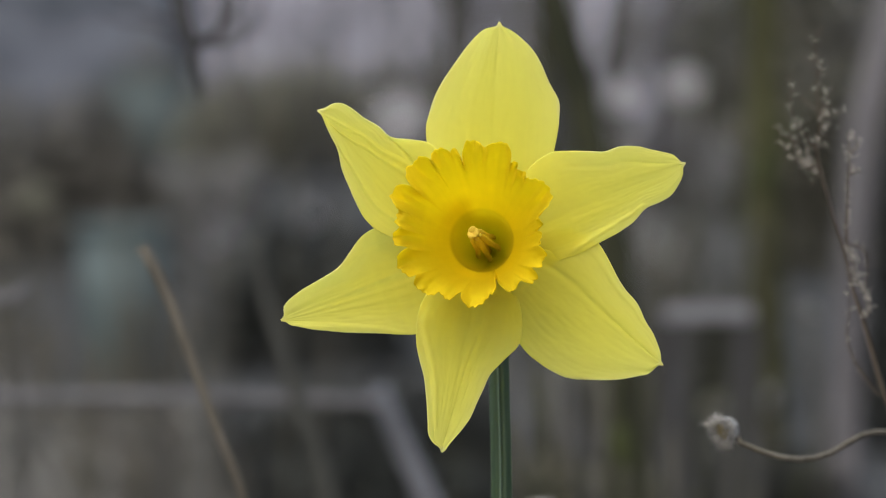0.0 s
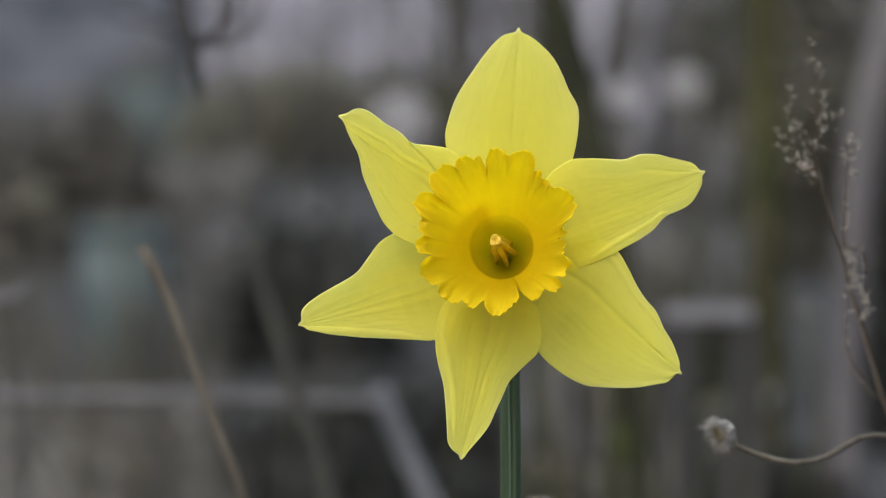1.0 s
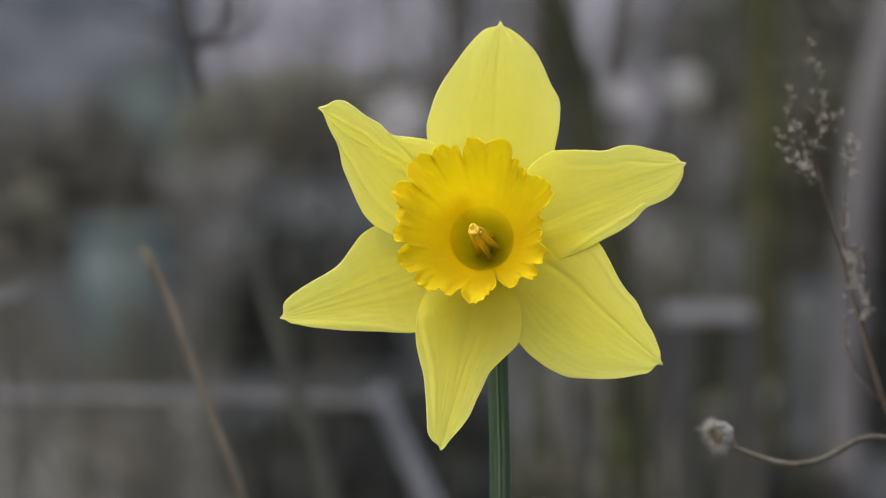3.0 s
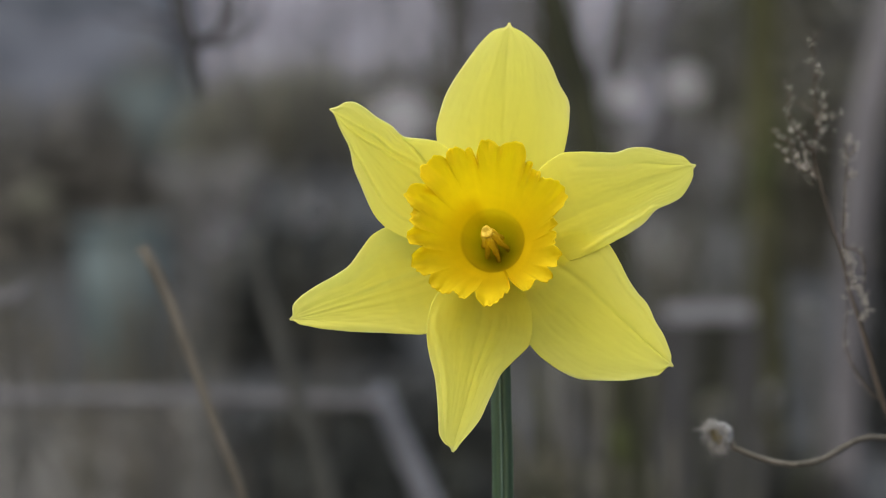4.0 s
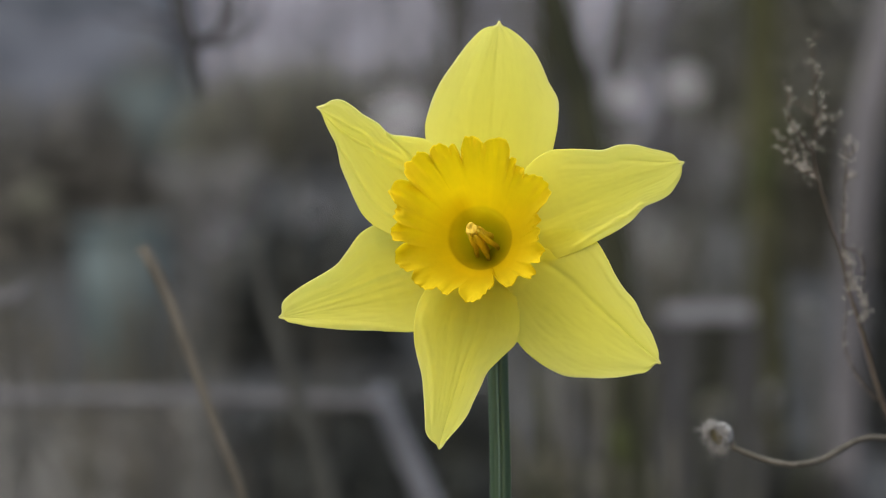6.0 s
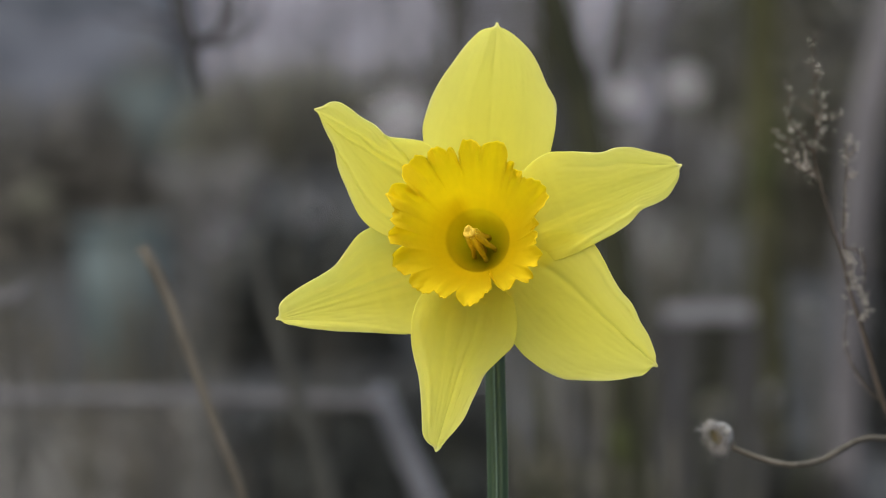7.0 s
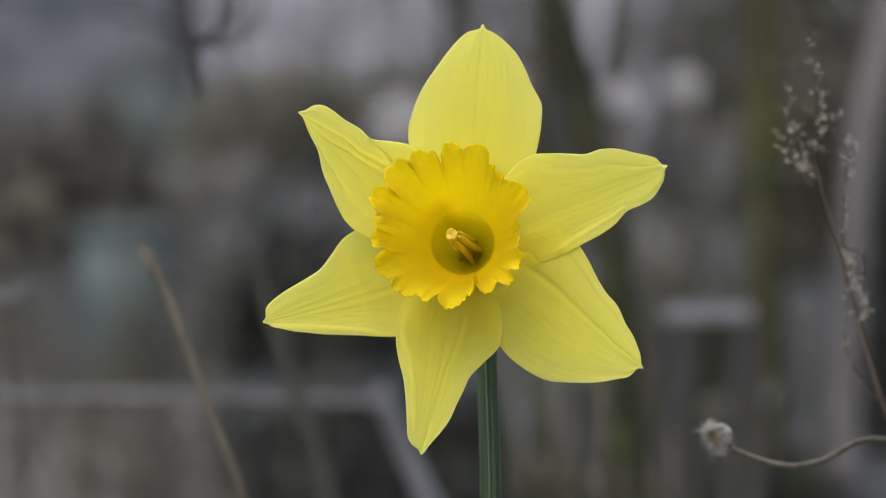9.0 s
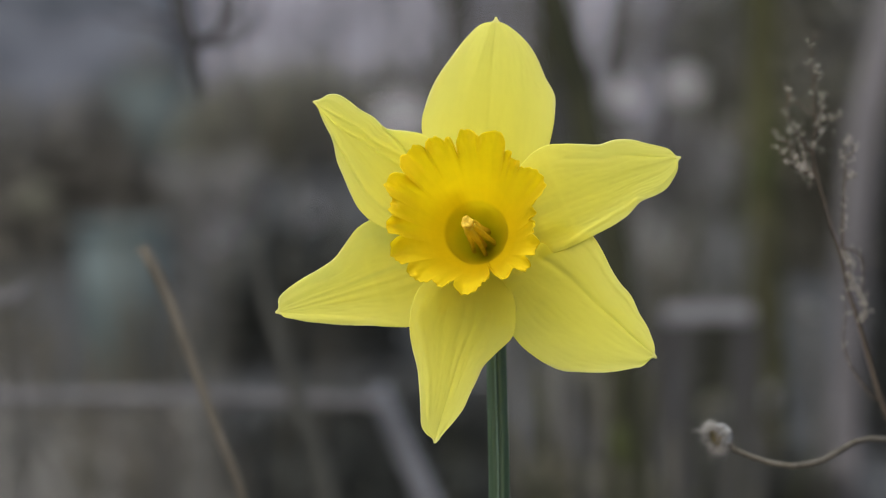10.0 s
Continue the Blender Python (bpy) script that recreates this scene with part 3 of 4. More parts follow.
def seed_spray():
    """A dead flowering stalk: thin crooked stems beaded with dry florets. Places in mm on the upright plane of the plant, from its fork."""
    rng = random.Random(7)
    fork = Vector((0.102, 1.37, 0.4213))
    foot = Vector((0.1400, 1.3700, 0.0))
    top = thing("dry_weed", "dead grey-brown weed stalk beaded with dry florets", "plant", foot)

    def spot(x, z, depth=0.0):
        return fork + Vector((x, depth, z)) * 0.001 - foot

    bm = bmesh.new()
    add_tube(bm, [Vector((0, 0, 0))] + [spot(*p) for p in ((26.8, -86.8), (21.0, -69.4), (17.9, -61.4), (14.4, -49.9), (11.8, -40.5), (8.5, -30.3), (7.1, -23.1), (4.1, -13.7), (2.3, -7.2), (0.1, 0.0), (-1.0, 7.2), (-0.1, 13.0), (-0.7, 19.5), (-0.9, 26.0), (-1.0, 30.3), (-1.5, 35.7), (0.7, 39.3))], (0.0019, 0.0018, 0.0017, 0.0016, 0.00155, 0.0014, 0.0009, 0.0004, 0.0002), 120, 8, 0.15)
    part("stem", bm, M_TWIG, top)

    def sprig(points, beads, depth):
        n = len(points) - 1
        pts = [spot(x, z, depth * min(1, 1.6 * k / n)) for k, (x, z) in enumerate(points)]
        bm = bmesh.new()
        add_tube(bm, pts, (0.00036, 0.00026, 0.00014), 24, 6, 0.15)
        branch = part("branch", bm, M_TWIG, top)
        if not beads:
            return
        # short curved spurs, each set with small husks
        bm = bmesh.new()
        line = smooth_line(pts, 60)
        for k in range(beads):
            p = line[int(8 + 52 * (k + rng.uniform(.1, .9)) / beads)]
            d = Vector((rng.gauss(0, 1), rng.gauss(0, .7), rng.gauss(.4, .8))).normalized() * rng.uniform(.0004, .0013)
            e = p + d + Vector((rng.gauss(0, .0004), 0, rng.uniform(.0001, .0007)))
            add_tube(bm, [p, p + d * .6, e], (0.00014, 0.00012, 0.0001), 5, 5)
            add_clump(bm, e, rng.uniform(.00026, .00062), rng, 3)
        tagged(part("chaff", bm, M_FLORET, branch), kind="stuff")

    sprig(((-0.6, 5.1), (-3.5, 9.0), (-5.9, 12.1), (-7.8, 15.2), (-8.4, 18.4), (-8.2, 22.4), (-10.0, 26.0)), 22, -8)
    sprig(((-0.7, 16.2), (-3.9, 19.1), (-7.5, 22.4)), 0, 6)
    sprig(((-0.4, 0.4), (-3.5, 1.4), (-5.6, 4.2), (-6.4, 7.9), (-9.3, 9.7), (-11.4, 12.3)), 22, 8)
    sprig(((0.1, -0.9), (-1.3, -0.4), (-3.5, 0.9), (-6.0, 2.2), (-8.9, 5.1), (-10.4, 7.9)), 24, -6)
    sprig(((-0.8, 0.7), (-2.8, 2.9), (-3.1, 5.8), (-3.5, 9.4)), 14, 4)
    sprig(((-0.9, 26.0), (0.4, 27.3), (-1.4, 30.1), (-4.3, 29.9)), 11, -4)
    sprig(((-0.1, 14.4), (2.0, 18.0), (2.4, 21.3), (4.7, 22.1)), 10, 7)
    sprig(((-0.1, 12.1), (1.5, 15.2), (4.0, 15.5), (6.4, 16.2)), 16, -7)
    sprig(((7.4, -19.5), (7.4, -14.4), (7.8, -8.7), (8.1, -2.9), (8.4, 4.3), (8.0, 10.1)), 34, 5)
    sprig(((8.3, -0.9), (10.2, -0.1), (11.7, -0.4)), 6, 6)
    sprig(((8.4, 4.9), (10.0, 6.9), (9.3, 8.7)), 6, -3)
    sprig(((0.3, -0.1), (-1.3, -2.9), (-2.5, -4.0)), 6, 4)
    sprig(((7.0, -18.0), (8.7, -23.8), (9.4, -28.9), (11.8, -32.5), (13.0, -35.4), (12.5, -39.7)), 44, -5)
    sprig(((7.3, -20.2), (9.9, -20.2), (12.5, -22.0), (13.3, -26.0), (13.0, -31.1), (14.3, -33.2)), 12, 5)
    sprig(((17.3, -60.7), (15.9, -60.4), (12.2, -55.7), (9.3, -50.6), (7.9, -44.8), (8.6, -37.6), (8.2, -31.1)), 12, 6)
    # denser tufts
    bm = bmesh.new()
    for x, z, n in ((-7.5, 14.8, 4), (-5.5, 13.3, 4), (-6.8, 11.5, 5), (-1.5, 36.0, 7), (0.2, 38.2, 3), (0.3, 28.5, 4), (-1.0, 22.7, 4), (0.6, 12.1, 8), (2.0, 13.0, 6), (4.1, 11.8, 5), (-0.6, 8.1, 6), (-1.4, 5.8, 6), (1.3, 6.9, 5), (7.4, -19.6, 5), (9.6, -23.5, 8), (8.5, -21.7, 6), (9.8, -29.0, 7), (12.0, -32.4, 6), (13.0, -35.0, 6), (12.2, -38.6, 5), (8.4, 4.3, 4), (8.0, 10.1, 3), (-2.8, 2.7, 4), (-3.8, 1.2, 4)):
        for _ in range(n):
            add_clump(bm, spot(x + rng.gauss(0, .6), z + rng.gauss(0, .6), rng.gauss(0, 1)), rng.uniform(.0003, .00075), rng, 3)
    tagged(part("chaff", bm, M_FLORET, top), kind="stuff")
    return top


def seed_head(at, stalk, label, lean, seed, big=1.0):
    """A dried composite seed head: a cup of withered bracts round a tan disc, ringed by pale frayed bristles, on a bare stalk."""
    rng = random.Random(seed)
    foot = Vector(stalk[0])
    top = thing("seed_head", label, "plant", foot, "dried seed heads")
    at = Vector(at) - foot
    lean = Vector(lean).normalized()
    u = lean.orthogonal().normalized()
    v = lean.cross(u)
    mm = 0.001 * big
    bm = bmesh.new()
    add_tube(bm, [Vector(p) - foot for p in stalk] + [at - lean * 3.2 * mm], (0.0010, 0.0010, 0.0011, 0.0009, 0.0008), 80, 10, 0.1)
    part("stalk", bm, M_STRAW, top)
    # cup
    bm = bmesh.new()
    rings = []
    for r, w in ((0.5, -3.6), (1.5, -3.2), (2.5, -2.0), (3.0, -0.6), (2.9, 0.6), (2.5, 0.7), (2.4, -0.4)):
        ring = []
        for k in range(28):
            a = 2 * math.pi * k / 28
            rr = r * (1 + 0.10 * math.cos(7 * a) + 0.12 * noise.noise(Vector((math.cos(a) * 2, math.sin(a) * 2, w))))
            ring.append(bm.verts.new(at + (lean * w + (u * math.cos(a) + v * math.sin(a)) * rr) * mm))
        rings.append(ring)
    for a, b in zip(rings, rings[1:]):
        for k in range(28):
            bm.faces.new((a[k], a[(k + 1) % 28], b[(k + 1) % 28], b[k]))
    bm.faces.new(rings[0][::-1])
    part("cup", bm, M_TUSSOCK, top, "grey withered bracts")
    # disc
    bm = bmesh.new()
    g = bmesh.ops.create_icosphere(bm, subdivisions=3, radius=1)
    for q in g["verts"]:
        c = q.co * (1 + 0.18 * noise.noise(q.co * 4))
        q.co = at + (lean * (c.z * 1.3 - 0.2) + u * c.x * 2.3 + v * c.y * 2.3) * mm
    part("disc", bm, M_RECEPT, top, "tan dried disc")
    # bristles
    bm = bmesh.new()
    for k in range(520):
        a = rng.uniform(0, 2 * math.pi)
        rad = u * math.cos(a) + v * math.sin(a)
        rise = rng.uniform(-0.35, 1.3)
        start = at + (rad * rng.uniform(1.8, 2.9) + lean * rng.uniform(-0.6, 1.0)) * mm
        d = (rad + lean * rise + Vector((rng.gauss(0, .22), rng.gauss(0, .22), rng.gauss(-.10, .22)))).normalized()
        ln = rng.uniform(0.9, 2.9) * mm * (1.5 if k % 23 == 0 else 1)
        droop = Vector((rng.gauss(0, .3), rng.gauss(0, .3), rng.gauss(-.35, .3))) * ln * 0.5
        side = d.orthogonal().normalized() * 0.10 * mm
        up = d.cross(side)
        mid, tip = start + d * ln * .6 + droop * .3, start + d * ln + droop
        b = [bm.verts.new(q) for q in (start + side, start - side * .5 + up * .87, start - side * .5 - up * .87, mid + side * .7, mid - side * .35 + up * .6, mid - side * .35 - up * .6, tip)]
        for i in range(3):
            n = (i + 1) % 3
            bm.faces.new((b[i], b[n], b[3 + n], b[3 + i]))
            bm.faces.new((b[3 + i], b[3 + n], b[6]))
    tagged(part("bristles", bm, M_FLUFF, top, "pale frayed bristles"), kind="stuff")
    return top


# ---- garden behind ----
def rail(name, label, a, b, high, wide, legs, material):
    """A weathered batten on short pegs driven into the soil."""
    a, b = Vector(a), Vector(b)
    top = thing(name, label, "garden edging", (a.x, a.y, swell(a.x, a.y)), "low garden rails")
    o = Vector(top.location)
    ln = (b - a).length
    turn = (b - a).to_track_quat("X", "Z").to_matrix().to_4x4()
    bm = bmesh.new()
    add_box(bm, (0, -wide / 2, -high / 2), (ln, wide / 2, high / 2), Matrix.Translation(a - o) @ turn, 0.003)
    part("batten", bm, material, top, smooth=False)
    for f in legs:
        p = a.lerp(b, f)
        bm = bmesh.new()
        add_box(bm, (p.x - .012, p.y - .012, -0.06), (p.x + .012, p.y + .012, p.z - high / 2 - .001), Matrix.Translation(-o), 0.002)
        part("peg", bm, M_BARK, top, smooth=False)
    return top


def vessel(name, label, category, at, r0, r1, high, material):
    """A round tapered vessel with a rolled rim, hollow inside."""
    foot = Vector((at[0], at[1], swell(at[0], at[1]) - 0.004))
    top = thing(name, label, category, foot)
    def spun(profile):
        bm = bmesh.new()
        rings = [[bm.verts.new((r * math.cos(2 * math.pi * j / 40), r * math.sin(2 * math.pi * j / 40), z)) for j in range(40)] for r, z in profile]
        for a, b in zip(rings, rings[1:]):
            for j in range(40):
                bm.faces.new((a[j], a[(j + 1) % 40], b[(j + 1) % 40], b[j]))
        return bm
    mid = (r0 + r1) / 2 * 1.04
    part("body", spun(((0.001, 0), (r0, 0), (mid, high * .5), (r1, high * .93), (r1 * .94, high * .93), (mid * .94, high * .5), (r0 * .93, high * .04), (0.001, high * .04))), material, top)
    part("rim", spun(((r1 * .94, high * .93), (r1 * 1.05, high * .93), (r1 * 1.07, high * .96), (r1 * 1.05, high), (r1 * .95, high), (r1 * .94, high * .93))), material, top)
    return top


def trunk(name, label, points, radii, material, limbs=(), seed=0, crown=0, moss=0):
    """A bare tree: a knotted tapered trunk, the limbs given, rising limbs higher up, and patches of moss."""
    rng = random.Random(seed + 900)
    foot = Vector((points[0][0], points[0][1], swell(points[0][0], points[0][1]) - 0.03))
    top = thing(name, label, "tree", foot)
    line = [Vector((0, 0, 0))] + [Vector(p) - foot for p in points[1:]]
    bm = bmesh.new()
    add_tube(bm, line, radii, 60, 14, 0.18, seed)
    part("trunk", bm, material, top)
    for pts, rr in limbs:
        bm = bmesh.new()
        add_tube(bm, [Vector(p) - foot for p in pts], rr, 20, 8, 0.15, seed)
        part("limb", bm, material, top)
    fine = smooth_line(line, 60)
    for k in range(crown):
        i = int(60 * rng.uniform(.52, .92))
        p, r = fine[i], radii[-1] * 1.5
        d = Vector((rng.choice((-1, 1)) * rng.uniform(.3, .9), rng.uniform(-.8, .8), rng.uniform(.7, 1.3))).normalized() * rng.uniform(.35, .75)
        bm = bmesh.new()
        add_tube(bm, [p, p + d * .45 + Vector((0, 0, -.03)), p + d + Vector((0, 0, .06))], (r, r * .6, r * .2), 14, 7, 0.15, seed)
        part("limb", bm, material, top)
    for k in range(moss):
        i = rng.randint(3, 34)
        an = rng.uniform(0, 2 * math.pi)
        r = curve_at([j / (len(radii) - 1) for j in range(len(radii))], radii, i / 60)
        g = bmesh.new()
        bmesh.ops.create_icosphere(g, subdivisions=2, radius=1)
        for v in g.verts:
            v.co = v.co * (1 + 0.35 * noise.noise(v.co * 2.5 + Vector((k, seed, 0))))
            v.co = Vector((v.co.x * r * .75, v.co.y * r * .3, v.co.z * r * rng.uniform(1.3, 1.5)))
        bmesh.ops.transform(g, matrix=Matrix.Translation(fine[i] + Vector((math.cos(an), math.sin(an), 0)) * r * .9) @ Matrix.Rotation(an - math.pi / 2, 4, "Z"), verts=g.verts)
        part("moss_patch", g, M_MOSSGREEN, top, "olive-green moss")
    return top


def bush(name, label, category, at, size, n, leaf, material, seed, twigs=14):
    """An uneven mass of small leaves on thin twigs."""
    rng = random.Random(seed)
    foot = Vector((at[0], at[1], swell(at[0], at[1])))
    top = thing(name, label, category, foot)
    for _ in range(twigs):
        bm = bmesh.new()
        e = Vector((rng.uniform(-.8, .8) * size[0], rng.uniform(-.8, .8) * size[1], size[2] * rng.uniform(.5, 1.05)))
        add_tube(bm, [(e.x * .3, e.y * .3, -0.01), (e.x * .6, e.y * .6, e.z * .5), e], (leaf * .09, leaf * .06, leaf * .03), 8, 5)
        part("twig", bm, M_BARK, top)
    bm = bmesh.new()
    cores = [Vector((rng.uniform(-1, 1), rng.uniform(-1, 1), rng.uniform(.1, .85))) for _ in range(14)]
    while n > 0:
        c = rng.choice(cores)
        p = c + Vector((rng.gauss(0, .28), rng.gauss(0, .28), rng.gauss(0, .2)))
        lim = 1.0 + 0.3 * noise.noise(p * 2.0)
        if p.z < 0.02 or (p.x ** 2 + p.y ** 2 + p.z ** 2) > 1.25 * lim:
            continue
        add_leaf(bm, Vector((p.x * size[0], p.y * size[1], p.z * size[2])), leaf * rng.uniform(.6, 1.3), rng, .7)
        n -= 1
    tagged(part("leaves", bm, material, top, smooth=False), kind="stuff")
    return top


def dead_clump(label, at, spread, hmin, hmax, n, r, material, seed, group):
    """A dead perennial: a handful of bare upright stems from one root."""
    rng = random.Random(seed)
    foot = Vector((at[0], at[1], swell(at[0], at[1])))
    top = thing("dead_plant", label, "plant", foot, group)
    for _ in range(n):
        x, y = rng.gauss(0, spread * .4), rng.gauss(0, spread * .4)
        h = rng.uniform(hmin, hmax)
        lx, ly = x * .6 + rng.gauss(0, .05) * h, y * .6 + rng.gauss(0, .05) * h
        bm = bmesh.new()
        add_tube(bm, [(x, y, -.02), (x + lx * .4 + rng.gauss(0, .004), y + ly * .4, h * .5), (x + lx, y + ly, h)], (r * rng.uniform(.7, 1.3), r * .8, r * .4), 8, 6, 0.1)
        part("stem", bm, material, top)
    return top


def sapling(at, high, r, lean, seed, material):
    """A bare young tree: a thin crooked trunk with rising limbs."""
    rng = random.Random(seed)
    foot = Vector((at[0], at[1], swell(at[0], at[1]) - .02))
    top = thing("sapling", "thin bare dark sapling in a thicket", "tree", foot, "thicket of bare saplings")
    pts = [Vector((0, 0, 0))]
    for k in range(1, 6):
        f = k / 5
        pts.append(Vector((lean * f * high + rng.gauss(0, .012) * high, rng.gauss(0, .02) * high, high * f)))
    bm = bmesh.new()
    add_tube(bm, pts, (r, r * .85, r * .7, r * .5, r * .2), 24, 8, 0.15, seed)
    part("trunk", bm, material, top)
    for k in range(rng.randint(4, 7)):
        f = rng.uniform(.08, .75)
        p = smooth_line(pts, 40)[int(f * 40)]
        d = Vector((rng.choice((-1, 1)) * rng.uniform(.25, .8), rng.uniform(-.5, .5), rng.uniform(.6, 1.2))) * high * rng.uniform(.12, .3)
        bm = bmesh.new()
        add_tube(bm, [p, p + d * .5 + Vector((0, 0, -.03 * high)), p + d], (r * .4, r * .28, r * .1), 10, 6, 0.15, seed)
        part("limb", bm, material, top)
    return top


def spot_ball(at, r, seed, material=None, label="pale papery ball on a stalk, added as a blurred bright spot"):
    """A ball of dry leaves on a bare stalk, added as a soft blurred spot."""
    rng = random.Random(seed)
    foot = Vector((at[0] + .01, at[1], swell(at[0], at[1])))
    top = thing("blurred_spot", label, "plant", foot, "dried mop-headed flowers")
    c = Vector(at) - foot
    bm = bmesh.new()
    add_tube(bm, [(0, 0, -.02), c * .5 + Vector((.006, 0, 0)), c], (0.004, 0.0035, 0.003), 10, 7)
    part("stalk", bm, M_DEAD, top)
    bm = bmesh.new()
    for _ in range(260):
        d = Vector((rng.gauss(0, 1), rng.gauss(0, 1), rng.gauss(0, 1))).normalized()
        add_leaf(bm, c + Vector((d.x, d.y, d.z * .85)) * r * rng.uniform(.6, 1), r * .38, rng, .8)
    tagged(part("ball_leaves", bm, material or M_PAPER, top, smooth=False), kind="stuff")
    return top


def litter():
    rng = random.Random(11)
    bm = bmesh.new()
    for _ in range(5200):
        y = 2.2 + 14 * rng.random() ** 1.3
        x = rng.uniform(-1, 1) * (0.25 + y * 0.13)
        add_leaf(bm, Vector((x, y, swell(x, y) + 0.006)), rng.uniform(.018, .05), rng, .25)
    return tagged(part("leaf_litter", bm, M_LITTER, smooth=False), "brown fallen leaves scattered over the soil", "leaves", kind="stuff")


def thatch():
    """A mat of flattened dead grass."""
    rng = random.Random(12)
    bm = bmesh.new()
    for _ in range(3200):
        y = rng.uniform(4.1, 5.9)
        x = y * (-0.095 + 0.048 * rng.random() ** 1.35)
        z = swell(x, y) + rng.uniform(.002, .035)
        d = Vector((rng.gauss(0, 1), rng.gauss(0, 1), rng.gauss(.1, .35))).normalized() * rng.uniform(.03, .09)
        s = d.cross(Vector((0, 0, 1))).normalized() * 0.0022
        m = Vector((0, 0, .006))
        q = [bm.verts.new(p) for p in (Vector((x, y, z)) - s, Vector((x, y, z)) + s, Vector((x, y, z)) + d * .5 + s + m, Vector((x, y, z)) + d * .5 - s + m, Vector((x, y, z)) + d)]
        bm.faces.new((q[0], q[1], q[2], q[3]))
        bm.faces.new((q[3], q[2], q[4]))
    return tagged(part("dead_grass", bm, M_THATCH, smooth=False), "mat of flattened tan dead grass", "grass", kind="stuff")


def cladding(name, label, x0, x1, y, high, board, material, roof=0.0, seed=0):
    """A garden building: upright boards on a wall, with a roof slope behind."""
    rng = random.Random(seed)
    top = thing(name, label, "building", (x0, y, -0.02))
    bm = bmesh.new()
    add_box(bm, (0, 0.03, 0), (x1 - x0, 2.6, high))
    part("wall", bm, material, top, smooth=False)
    n = int((x1 - x0) / board)
    w = (x1 - x0) / n
    sheet = None
    for i in range(n):
        if sheet is None:
            bm = bmesh.new()
            add_box(bm, (0.004, 0, 0.01), (w - 0.004, 0.028, high - 0.01), None, 0.003)
            ob = part("board", bm, material, top, smooth=False)
            sheet = ob.data
        else:
            ob = new("board", sheet)
            ob.parent = top
        ob.location = (i * w, rng.uniform(-.004, .002), 0)
    if roof:
        bm = bmesh.new()
        add_box(bm, (-0.15, -0.2, high), (x1 - x0 + 0.15, 2.8, high + 0.06), None, 0.01)
        part("roof", bm, M_ROOF, top, smooth=False)
    return top


ground()
flower, head = daffodil()
straw = blade_stalk("dry_stalk", "pale tan dead plant stalk with a broken tip", "plant", ((-0.0222, 1.5400, 0.0), (-0.0608, 1.5352, 0.3166), (-0.0686, 1.5361, 0.3381), (-0.0763, 1.5370, 0.3587), (-0.0840, 1.5379, 0.3793), (-0.0914, 1.5386, 0.3937)), (0.0022, 0.0018, 0.0016, 0.0014, 0.0014, 0.0020), M_STRAW)
cane = blade_stalk("dry_stalk", "thick grey-brown dead stalk leaning over soil", "plant", ((-0.0290, 2.5000, 0.0), (-0.0555, 2.4920, 0.2230), (-0.0723, 2.4945, 0.2788), (-0.0876, 2.4967, 0.3289), (-0.0960, 2.4979, 0.3568)), (0.0055, 0.005, 0.0045, 0.004, 0.003), M_CANE)
weed = seed_spray()
nod = seed_head((0.0738, 1.3266, 0.3544), ((0.1488, 1.3800, 0.0), (0.1492, 1.3650, 0.3149), (0.1360, 1.3563, 0.3462), (0.1177, 1.3416, 0.3527), (0.1101, 1.3366, 0.3520), (0.1022, 1.3314, 0.3480), (0.0929, 1.3263, 0.3467), (0.0840, 1.3264, 0.3488), (0.0769, 1.3266, 0.352)), "dried seed head with pale bristles on a curved bare stalk", (-0.74, -0.50, -0.28), 3, 1.16)
low = seed_head((0.0315, 1.6148, 0.3066), ((0.0340, 1.6200, 0.0), (0.0329, 1.6133, 0.2703), (0.0318, 1.6147, 0.3025)), "pale dried seed head on a short upright stalk", (0, -.3, 1), 5, 1.15)
blade_stalk("leaning_stake", "pale grey wooden garden stake leaning over soil", "stake", ((0.0731, 2.9500, 0.0), (0.0125, 2.9387, 0.1376), (-0.0194, 2.9419, 0.2096), (-0.0382, 2.9437, 0.2507)), (0.0068, 0.0066, 0.0064, 0.006), M_REED, 0.05)
blade_stalk("fallen_reed", "weathered grey dead reed resting across a stake", "plant", ((-0.3829, 2.8435, 0.2496), (-0.2811, 2.8436, 0.2515), (-0.1870, 2.8636, 0.2507), (-0.1081, 2.8935, 0.2481), (-0.0366, 2.9184, 0.2440)), (0.0030, 0.0036, 0.0038, 0.0036, 0.003), M_CANEPALE, 0.06)
curl = blade_stalk("dry_leaf_stalk", "thin dead stalk with a curled pale leaf", "plant", ((-0.1858, 2.3000, 0.0), (-0.1910, 2.2938, 0.2676), (-0.1961, 2.2960, 0.3189), (-0.1987, 2.2968, 0.3356)), (0.0012, 0.0011, 0.001, 0.0008), M_CANE)
dry_leaf(curl, ((-0.2089, 2.2969, 0.3394), (-0.1987, 2.2968, 0.3363), (-0.1910, 2.2970, 0.3407), (-0.1863, 2.2972, 0.3445)))
rail("garden_rail", "bleached grey batten on pegs among dead stems", (0.1515, 3.4947, 0.2625), (0.2152, 3.4947, 0.2632), 0.011, 0.014, (0.12, 0.9), M_PALEBOARD)
